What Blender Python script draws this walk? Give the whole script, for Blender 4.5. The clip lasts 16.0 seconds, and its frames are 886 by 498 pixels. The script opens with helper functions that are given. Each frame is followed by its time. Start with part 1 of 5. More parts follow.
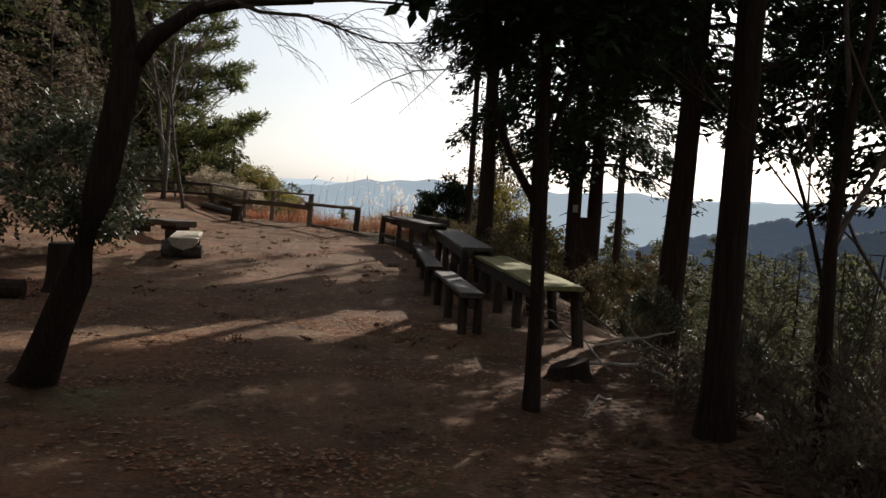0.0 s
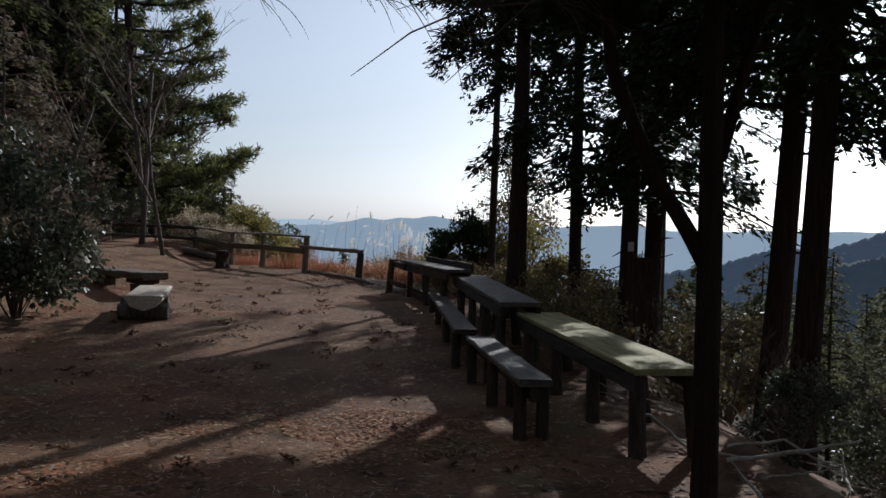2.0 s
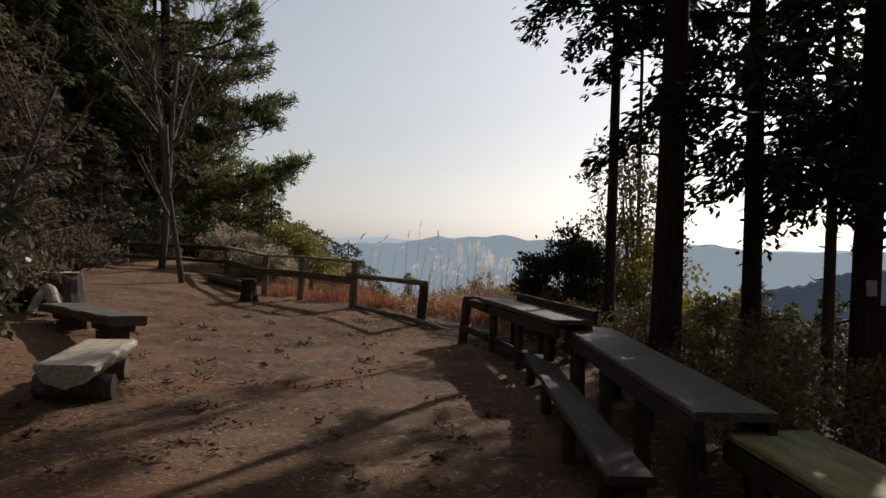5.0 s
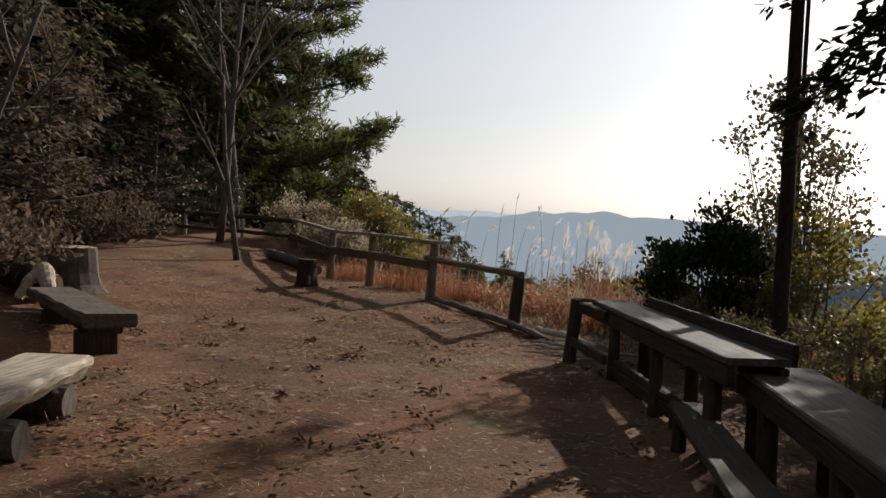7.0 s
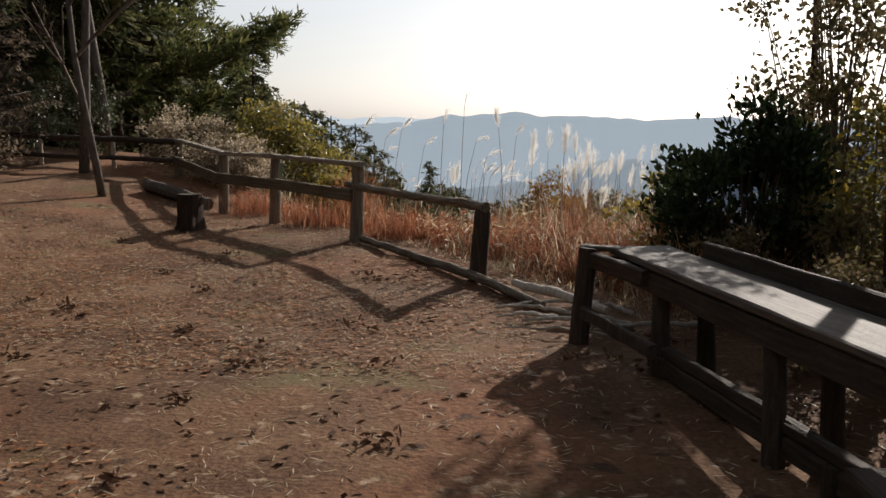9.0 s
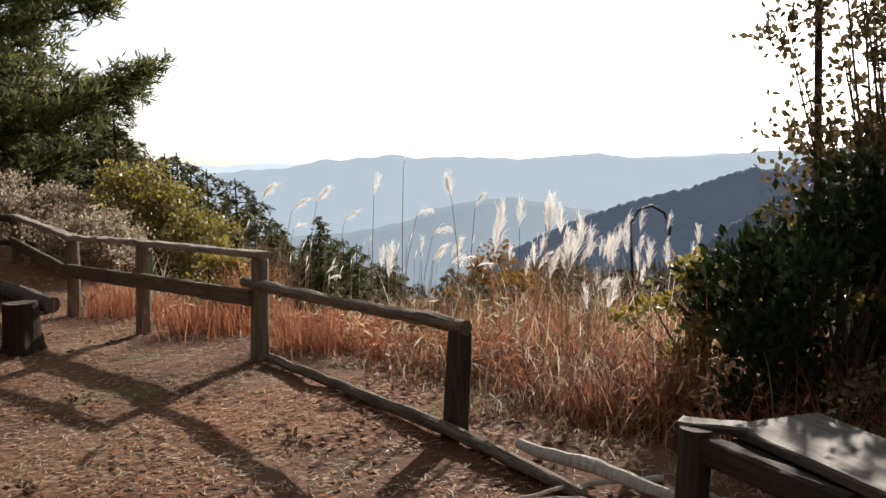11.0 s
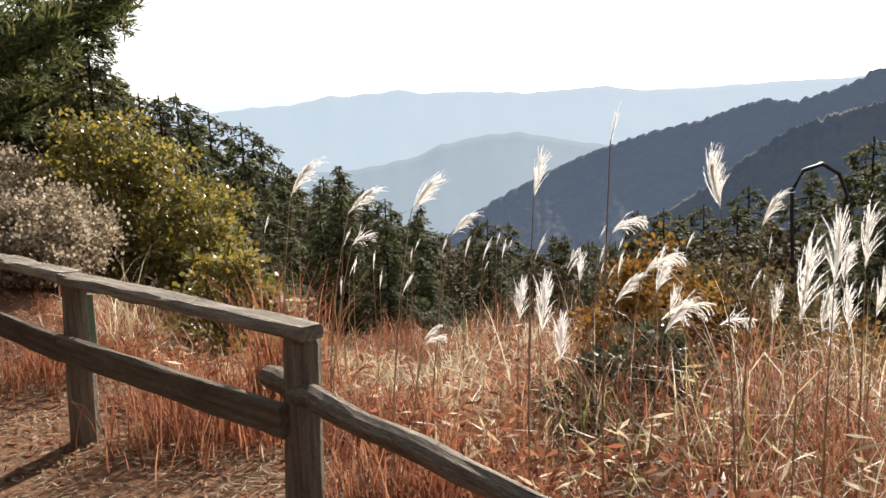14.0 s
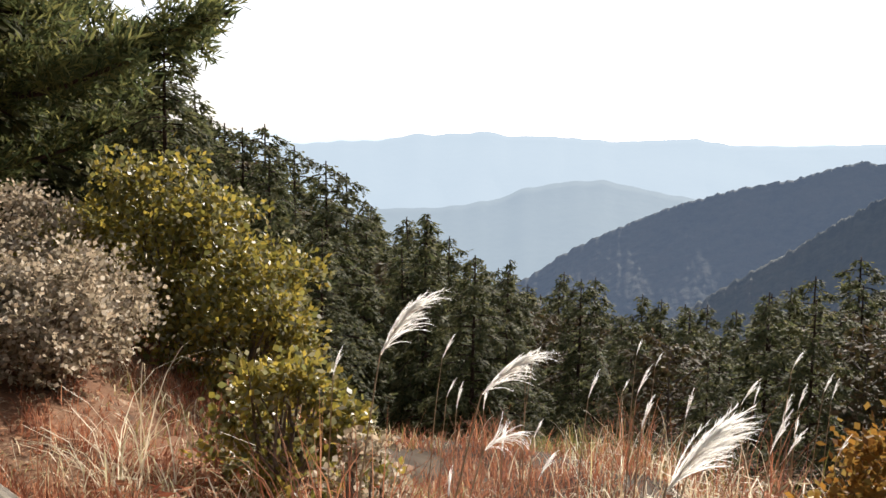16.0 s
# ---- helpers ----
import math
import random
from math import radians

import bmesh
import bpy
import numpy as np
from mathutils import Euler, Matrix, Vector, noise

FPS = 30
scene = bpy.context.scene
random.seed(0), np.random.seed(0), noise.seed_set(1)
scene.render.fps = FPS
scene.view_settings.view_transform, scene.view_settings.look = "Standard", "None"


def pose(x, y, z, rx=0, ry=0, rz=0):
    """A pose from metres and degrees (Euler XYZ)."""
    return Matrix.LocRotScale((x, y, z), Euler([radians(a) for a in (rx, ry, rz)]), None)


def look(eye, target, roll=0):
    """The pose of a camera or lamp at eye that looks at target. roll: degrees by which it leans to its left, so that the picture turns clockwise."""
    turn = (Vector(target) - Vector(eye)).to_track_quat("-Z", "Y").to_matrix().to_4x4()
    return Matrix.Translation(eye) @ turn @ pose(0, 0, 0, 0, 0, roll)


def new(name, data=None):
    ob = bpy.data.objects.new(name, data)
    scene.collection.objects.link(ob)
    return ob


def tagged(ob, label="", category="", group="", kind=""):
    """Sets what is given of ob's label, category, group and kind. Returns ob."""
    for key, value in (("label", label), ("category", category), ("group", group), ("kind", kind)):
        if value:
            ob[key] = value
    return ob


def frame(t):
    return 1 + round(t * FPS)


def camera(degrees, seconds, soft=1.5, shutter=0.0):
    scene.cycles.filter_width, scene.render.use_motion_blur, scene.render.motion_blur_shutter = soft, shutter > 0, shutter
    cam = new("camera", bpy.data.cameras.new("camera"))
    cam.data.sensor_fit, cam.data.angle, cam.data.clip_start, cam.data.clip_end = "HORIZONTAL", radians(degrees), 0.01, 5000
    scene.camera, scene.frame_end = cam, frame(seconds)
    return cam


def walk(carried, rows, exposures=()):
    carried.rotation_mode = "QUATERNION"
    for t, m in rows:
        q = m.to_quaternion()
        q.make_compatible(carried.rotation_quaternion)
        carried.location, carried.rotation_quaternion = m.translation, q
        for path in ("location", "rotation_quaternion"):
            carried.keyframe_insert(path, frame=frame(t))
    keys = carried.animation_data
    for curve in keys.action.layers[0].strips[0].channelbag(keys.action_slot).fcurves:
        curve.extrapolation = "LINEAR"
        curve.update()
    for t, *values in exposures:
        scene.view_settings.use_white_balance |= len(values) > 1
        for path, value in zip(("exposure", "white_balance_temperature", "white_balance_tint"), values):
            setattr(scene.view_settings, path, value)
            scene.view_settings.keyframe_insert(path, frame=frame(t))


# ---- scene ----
cam = camera(51.2, 16.0)
PATH = [
    (0, (0.169, 0.893, 1.688), (0.135, 2.889, 1.558), 2.7),
    (0.5, (0.096, 1.738, 1.687), (0.066, 3.737, 1.617), 1.5),
    (1, (0.076, 2.551, 1.658), (0.04, 4.55, 1.581), 1.5),
    (1.5, (-0.065, 3.276, 1.668), (-0.143, 5.273, 1.601), 1.6),
    (2, (-0.208, 3.972, 1.691), (-0.248, 5.971, 1.64), 1.3),
    (2.5, (-0.345, 4.713, 1.699), (-0.442, 6.709, 1.622), 2.9),
    (3, (-0.485, 5.522, 1.709), (-0.588, 7.519, 1.658), 2.1),
    (5.5, (-0.66, 9.716, 1.743), (-0.906, 11.701, 1.728), 1.7),
    (6, (-0.7, 10.519, 1.752), (-1.104, 12.477, 1.713), 3.2),
    (6.5, (-0.851, 11.331, 1.784), (-1.281, 13.284, 1.729), -0.8),
    (7, (-0.989, 12.094, 1.791), (-1.391, 14.052, 1.712), 2.9),
    (7.5, (-1.193, 12.899, 1.795), (-1.506, 14.87, 1.655), 0.6),
    (8, (-1.353, 13.661, 1.783), (-1.573, 15.64, 1.6), 0.1),
    (8.5, (-1.554, 14.36, 1.778), (-1.75, 16.339, 1.571), 3.6),
    (9, (-1.757, 15.123, 1.819), (-1.971, 17.092, 1.544), 0.2),
    (9.5, (-1.88, 15.802, 1.884), (-2.084, 17.775, 1.628), 3.2),
    (10, (-2.061, 16.436, 1.962), (-2.18, 18.426, 1.797), 0.5),
    (12.5, (-2.892, 19.477, 2.053), (-2.734, 21.452, 1.781), -0.1),
    (13, (-2.984, 20.147, 2.074), (-2.918, 22.123, 1.776), -2.8),
    (13.5, (-3.043, 20.822, 2.104), (-3.042, 22.799, 1.804), -0.5),
    (14, (-3.196, 21.416, 2.16), (-3.174, 23.39, 1.836), -2.4),
    (14.5, (-3.302, 22.04, 2.15), (-3.369, 24.005, 1.785), -3.0),
    (15, (-3.39, 22.63, 2.225), (-3.583, 24.591, 1.88), 1.6),
    (15.5, (-3.51, 23.10, 2.265), (-3.669, 25.073, 1.977), -0.6),
    (16, (-3.535, 23.49, 2.295), (-3.68, 25.471, 2.06), 0.9),
]
walk(cam, [(t, look(eye, target, roll)) for t, eye, target, roll in PATH], [(0, 0.2, 6450, 10), (0.5, -0.05, 5650, 8), (1.5, -0.1, 5550, 8), (2.5, -0.35, 5780, 10), (3.2, -0.2, 6300, 10), (5.5, -0.4, 6400, 12), (6.0, -0.3, 6450, 12), (7.0, -0.1, 6500, 12), (7.5, -0.42, 6450, 12), (8.0, -0.38, 6480, 12), (8.5, -0.12, 6560, 12), (9.0, 0.15, 6550, 12), (9.5, 0.62, 6550, 12), (10.0, 0.68, 6560, 12), (12.5, 0.56, 6600, 12), (14.0, 0.95, 6550, 12), (15.0, 1.08, 6480, 12), (16.0, 1.0, 6480, 12)])

# ---- light ----
SUN_AZ, SUN_EL = radians(23.6), radians(26.0)
world = bpy.data.worlds.new("sky")
scene.world = world
world.use_nodes = True
wn, wl = world.node_tree.nodes, world.node_tree.links
sky = wn.new("ShaderNodeTexSky")
sky.sky_type, sky.sun_disc = "NISHITA", False
sky.sun_elevation, sky.sun_rotation = SUN_EL, SUN_AZ
sky.air_density, sky.dust_density, sky.ozone_density = 1.0, 1.5, 2.5
pale = wn.new("ShaderNodeHueSaturation")  # thin high haze takes most of the blue
pale.inputs["Saturation"].default_value = 0.40
wl.new(sky.outputs[0], pale.inputs["Color"])
veil = wn.new("ShaderNodeMix")  # an even white veil over the whole sky
veil.data_type = "RGBA"
veil.inputs[0].default_value = 0.15
veil.inputs[7].default_value = (6.6, 7.0, 7.7, 1)
wl.new(pale.outputs[0], veil.inputs[6])
wl.new(veil.outputs[2], wn["Background"].inputs[0])
wn["Background"].inputs[1].default_value = 0.10
sun = new("sun", bpy.data.lights.new("sun", "SUN"))
sun.data.energy, sun.data.angle, sun.data.color = 5.0, radians(0.6), (1.0, 0.93, 0.84)
sun.rotation_euler = Vector((math.cos(SUN_EL) * math.sin(SUN_AZ), math.cos(SUN_EL) * math.cos(SUN_AZ), math.sin(SUN_EL))).to_track_quat("Z", "Y").to_euler()


# ---- materials ----
def surface(name, stops, scale=6.0, fine=60.0, rough=0.85, bump=0.3, stretch=(1, 1, 1), rand=0.0, depth=0.02, spec=0.3, blotch=0.0, object_space=True):
    """A procedural surface: a colour ramp over noise at two scales, with bump. rand: change of brightness from object to object."""
    m = bpy.data.materials.new(name)
    m.use_nodes = True
    n, l = m.node_tree.nodes, m.node_tree.links
    p = n["Principled BSDF"]
    co = n.new("ShaderNodeTexCoord")
    mp = n.new("ShaderNodeMapping")
    mp.inputs["Scale"].default_value = stretch
    l.new(co.outputs["Object" if object_space else "Generated"], mp.inputs[0])
    big, small = n.new("ShaderNodeTexNoise"), n.new("ShaderNodeTexNoise")
    big.inputs["Scale"].default_value, small.inputs["Scale"].default_value = scale, fine
    big.inputs["Detail"].default_value, small.inputs["Detail"].default_value = 5, 4
    for t in (big, small):
        l.new(mp.outputs[0], t.inputs["Vector"])
    mix = n.new("ShaderNodeMath")
    mix.operation = "MULTIPLY_ADD"
    mix.inputs[1].default_value = 0.45
    l.new(small.outputs[0], mix.inputs[0])
    half = n.new("ShaderNodeMath")
    half.operation = "MULTIPLY"
    half.inputs[1].default_value = 0.55
    l.new(big.outputs[0], half.inputs[0])
    l.new(half.outputs[0], mix.inputs[2])
    ramp = n.new("ShaderNodeValToRGB")
    l.new(mix.outputs[0], ramp.inputs[0])
    els = ramp.color_ramp.elements
    lo, hi = 0.32, 0.68
    for i, c in enumerate(stops):
        pos = lo + (hi - lo) * i / max(1, len(stops) - 1)
        e = els[i] if i < 2 else els.new(pos)
        e.position, e.color = pos, (*c, 1)
    out = ramp.outputs[0]
    if rand:
        info, hsv = n.new("ShaderNodeObjectInfo"), n.new("ShaderNodeHueSaturation")
        rr = n.new("ShaderNodeMapRange")
        rr.inputs[3].default_value, rr.inputs[4].default_value = 1 - rand, 1 + rand
        l.new(info.outputs["Random"], rr.inputs[0])
        l.new(rr.outputs[0], hsv.inputs["Value"])
        l.new(out, hsv.inputs["Color"])
        out = hsv.outputs[0]
    l.new(out, p.inputs["Base Color"])
    p.inputs["Roughness"].default_value = rough
    p.inputs["Specular IOR Level"].default_value = spec
    bp = n.new("ShaderNodeBump")
    bp.inputs["Strength"].default_value, bp.inputs["Distance"].default_value = bump, depth
    l.new(mix.outputs[0], bp.inputs["Height"])
    l.new(bp.outputs[0], p.inputs["Normal"])
    return m


def foliage(name, stops, through_light=0.35, rough=0.7, spec=0.12):
    """Leaves: the colour changes from leaf to leaf, and light comes through."""
    m = bpy.data.materials.new(name)
    m.use_nodes = True
    n, l = m.node_tree.nodes, m.node_tree.links
    p = n["Principled BSDF"]
    geo, ramp = n.new("ShaderNodeNewGeometry"), n.new("ShaderNodeValToRGB")
    l.new(geo.outputs["Random Per Island"], ramp.inputs[0])
    els = ramp.color_ramp.elements
    for i, c in enumerate(stops):
        pos = i / max(1, len(stops) - 1)
        e = els[i] if i < 2 else els.new(pos)
        e.position, e.color = pos, (*c, 1)
    els[1].position = 1 / max(1, len(stops) - 1)
    tr, mx = n.new("ShaderNodeBsdfTranslucent"), n.new("ShaderNodeMixShader")
    mx.inputs[0].default_value = through_light
    for to in (p.inputs["Base Color"], tr.inputs[0]):
        l.new(ramp.outputs[0], to)
    p.inputs["Roughness"].default_value, p.inputs["Specular IOR Level"].default_value = rough, spec
    l.new(p.outputs[0], mx.inputs[1])
    l.new(tr.outputs[0], mx.inputs[2])
    l.new(mx.outputs[0], n["Material Output"].inputs[0])
    return m


def distance_surface(name, stops, haze_glow, share, scale, fine):
    """Far hillside: woodland colours with haze painted in as a share of emission."""
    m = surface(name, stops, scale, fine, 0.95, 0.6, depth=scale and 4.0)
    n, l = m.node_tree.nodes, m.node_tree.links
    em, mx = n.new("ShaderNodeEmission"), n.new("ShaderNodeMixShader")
    em.inputs[0].default_value, em.inputs[1].default_value, mx.inputs[0].default_value = (*haze_glow, 1), 1.0, share
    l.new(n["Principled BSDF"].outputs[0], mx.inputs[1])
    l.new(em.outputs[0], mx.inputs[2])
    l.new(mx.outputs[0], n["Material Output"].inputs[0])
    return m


def ground_surface():
    """Trodden earth with leaf litter, straw and moss by place, woodland floor on the slopes."""
    m = surface("earth", [(0.052, 0.025, 0.013), (0.110, 0.056, 0.030), (0.172, 0.095, 0.052), (0.245, 0.147, 0.084)], 1.3, 34.0, 0.95, 0.7, depth=0.03, spec=0.15)
    n, l = m.node_tree.nodes, m.node_tree.links
    p = n["Principled BSDF"]
    src = p.inputs["Base Color"].links[0].from_socket
    co = n.new("ShaderNodeTexCoord")

    def layer(src, scale, lo, hi, colours, detail_scale, seed):
        a, b = n.new("ShaderNodeTexNoise"), n.new("ShaderNodeTexNoise")
        mp = n.new("ShaderNodeMapping")
        mp.inputs["Location"].default_value = (seed, seed * 1.7, 0)
        l.new(co.outputs["Object"], mp.inputs[0])
        for t, s in ((a, scale), (b, detail_scale)):
            t.inputs["Scale"].default_value, t.inputs["Detail"].default_value = s, 5
            l.new(mp.outputs[0], t.inputs["Vector"])
        r, c, mx = n.new("ShaderNodeMapRange"), n.new("ShaderNodeValToRGB"), n.new("ShaderNodeMix")
        r.inputs[1].default_value, r.inputs[2].default_value = lo, hi
        l.new(a.outputs[0], r.inputs[0])
        l.new(b.outputs[0], c.inputs[0])
        c.color_ramp.elements[0].position, c.color_ramp.elements[1].position = 0.35, 0.65
        c.color_ramp.elements[0].color, c.color_ramp.elements[1].color = (*colours[0], 1), (*colours[1], 1)
        mx.data_type = "RGBA"
        l.new(r.outputs[0], mx.inputs[0])
        l.new(src, mx.inputs[6])
        l.new(c.outputs[0], mx.inputs[7])
        return mx.outputs[2]

    out = layer(src, 0.55, 0.52, 0.66, ((0.12, 0.05, 0.025), (0.24, 0.11, 0.055)), 30, 3.1)
    out = layer(out, 0.8, 0.60, 0.72, ((0.085, 0.08, 0.032), (0.17, 0.14, 0.065)), 45, 9.4)
    out = layer(out, 9.0, 0.62, 0.70, ((0.24, 0.16, 0.10), (0.38, 0.28, 0.19)), 90, 5.2)
    out = layer(out, 5.0, 0.63, 0.69, ((0.05, 0.03, 0.02), (0.10, 0.055, 0.03)), 60, 1.2)
    l.new(out, p.inputs["Base Color"])
    return m


EARTH = ground_surface()
WOODLAND = surface("woodland_floor", [(0.030, 0.022, 0.014), (0.060, 0.042, 0.026), (0.090, 0.066, 0.038)], 0.25, 3.0, 0.95, 0.6, depth=0.2, spec=0.1)
BARK = surface("cypress_bark", [(0.026, 0.018, 0.014), (0.055, 0.036, 0.027), (0.095, 0.065, 0.048)], 5, 40, 0.95, 0.9, (9, 9, 0.7), depth=0.03, spec=0.1)
GREY_BARK = surface("grey_bark", [(0.06, 0.048, 0.038), (0.115, 0.095, 0.078), (0.20, 0.17, 0.14)], 6, 50, 0.9, 0.6, (4, 4, 1.2), depth=0.015, spec=0.15)
TWIG = surface("twig_bark", [(0.085, 0.062, 0.046), (0.17, 0.13, 0.10)], 8, 60, 0.9, 0.4, spec=0.15)
WOOD = surface("weathered_wood", [(0.085, 0.068, 0.050), (0.20, 0.162, 0.118), (0.33, 0.275, 0.205)], 4, 45, 0.85, 0.7, (14, 14, 1.0), 0.12, 0.012, 0.2)
RAIL_WOOD = surface("bleached_rail_wood", [(0.10, 0.082, 0.062), (0.27, 0.23, 0.175), (0.46, 0.41, 0.335)], 3.5, 30, 0.8, 0.9, (1.0, 16, 16), 0.1, 0.012, 0.25)
ROUND_RAIL = surface("rough_pole_wood", [(0.055, 0.043, 0.032), (0.17, 0.138, 0.10), (0.36, 0.305, 0.235)], 3.5, 24, 0.85, 1.0, (1.0, 12, 12), 0.1, 0.014, 0.2)
BOARD_RAIL = surface("dark_weathered_board", [(0.055, 0.045, 0.030), (0.125, 0.102, 0.070), (0.20, 0.168, 0.120)], 3.0, 26, 0.85, 0.7, (1.0, 14, 14), 0.12, 0.01, 0.2)
# both dark woods: base tones lowered to hold the shade under the tables
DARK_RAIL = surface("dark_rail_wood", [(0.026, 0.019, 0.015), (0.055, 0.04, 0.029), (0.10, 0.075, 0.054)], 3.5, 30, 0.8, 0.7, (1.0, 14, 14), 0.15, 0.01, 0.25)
DARK_WOOD = surface("darkened_wood", [(0.028, 0.021, 0.016), (0.06, 0.044, 0.032), (0.105, 0.078, 0.056)], 4, 40, 0.8, 0.6, (12, 12, 1.0), 0.15, 0.012, 0.25)
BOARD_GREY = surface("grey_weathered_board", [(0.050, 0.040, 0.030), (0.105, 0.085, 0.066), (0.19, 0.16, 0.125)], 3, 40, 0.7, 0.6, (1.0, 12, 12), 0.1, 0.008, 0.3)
BOARD_MOSS = surface("mossy_board", [(0.11, 0.105, 0.045), (0.27, 0.24, 0.10), (0.44, 0.385, 0.19)], 2.0, 18, 0.8, 0.5, (1.0, 7, 7), 0.08, 0.008, 0.2)
PALE_WOOD = surface("pale_split_wood", [(0.17, 0.13, 0.09), (0.42, 0.355, 0.27), (0.60, 0.53, 0.43)], 3, 26, 0.8, 0.9, (12, 1.0, 12), 0.06, 0.01, 0.2)
END_GRAIN = surface("cut_log_end", [(0.28, 0.20, 0.12), (0.42, 0.32, 0.20), (0.52, 0.42, 0.28)], 14, 70, 0.85, 0.4, depth=0.006, spec=0.15)
STICK = surface("bleached_stick", [(0.22, 0.19, 0.155), (0.42, 0.38, 0.32), (0.56, 0.52, 0.46)], 7, 50, 0.85, 0.5, (6, 6, 1), 0.2, 0.006, 0.2)
CYPRESS = foliage("cypress_leaves", [(0.016, 0.026, 0.012), (0.030, 0.045, 0.018), (0.045, 0.062, 0.024)], 0.22)
PINE = foliage("pine_needles", [(0.046, 0.062, 0.026), (0.095, 0.108, 0.040), (0.20, 0.185, 0.06)], 0.55)
FOREST = foliage("conifer_leaves", [(0.045, 0.055, 0.024), (0.092, 0.098, 0.042), (0.16, 0.145, 0.065)], 0.5)
MIXED = foliage("autumn_leaves", [(0.05, 0.045, 0.02), (0.095, 0.075, 0.03), (0.12, 0.075, 0.04), (0.06, 0.065, 0.025)], 0.3)
BROWN = foliage("withered_leaves", [(0.075, 0.058, 0.040), (0.14, 0.105, 0.070), (0.21, 0.155, 0.105)], 0.42)
GLOSSY = foliage("evergreen_leaves", [(0.038, 0.048, 0.024), (0.072, 0.082, 0.042), (0.15, 0.15, 0.10)], 0.25, 0.5, 0.22)
OLIVE = foliage("olive_leaves", [(0.08, 0.07, 0.03), (0.15, 0.12, 0.055), (0.20, 0.14, 0.075), (0.10, 0.10, 0.04)], 0.35, 0.6, 0.2)
YELLOW = foliage("yellow_green_leaves", [(0.085, 0.082, 0.02), (0.21, 0.175, 0.032), (0.35, 0.255, 0.045), (0.15, 0.15, 0.045), (0.30, 0.27, 0.17)], 0.48, 0.45, 0.4)
CREAM = foliage("seeding_shrub_leaves", [(0.27, 0.20, 0.13), (0.46, 0.375, 0.265), (0.14, 0.11, 0.06), (0.60, 0.52, 0.41)], 0.5)
ORANGE = foliage("orange_leaves", [(0.17, 0.075, 0.018), (0.30, 0.15, 0.03), (0.20, 0.14, 0.04)], 0.45, 0.6, 0.15)
RUST_GRASS = foliage("rust_grass", [(0.15, 0.053, 0.032), (0.31, 0.108, 0.055), (0.48, 0.24, 0.13), (0.23, 0.078, 0.043)], 0.45, 0.7)
# straw tones, lightened so that the colour also holds the glints on dry blades
STRAW = foliage("straw_grass", [(0.50, 0.38, 0.23), (0.70, 0.59, 0.42), (0.38, 0.33, 0.15), (0.80, 0.73, 0.58)], 0.5, 0.5, 0.4)
GREEN_GRASS = foliage("green_grass", [(0.13, 0.13, 0.035), (0.22, 0.20, 0.06), (0.30, 0.24, 0.09)], 0.4, 0.6)
PLUME = foliage("silver_plume", [(0.90, 0.88, 0.84), (0.95, 0.94, 0.91), (0.93, 0.91, 0.87)], 0.62, 0.6)
STALK = surface("dry_stalk", [(0.22, 0.14, 0.08), (0.42, 0.31, 0.18)], 8, 40, 0.7, 0.2)
LITTER = foliage("fallen_leaves", [(0.13, 0.055, 0.026), (0.28, 0.105, 0.042), (0.36, 0.17, 0.08), (0.45, 0.32, 0.20)], 0.15, 0.75)
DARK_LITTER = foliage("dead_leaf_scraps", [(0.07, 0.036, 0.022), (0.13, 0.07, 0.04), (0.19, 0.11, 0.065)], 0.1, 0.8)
BLACK_PIPE = surface("black_pipe", [(0.02, 0.02, 0.022), (0.035, 0.035, 0.04)], 10, 60, 0.5, 0.1)
PAINT_GREEN = surface("green_paint", [(0.16, 0.24, 0.15), (0.30, 0.38, 0.27)], 12, 60, 0.7, 0.3)


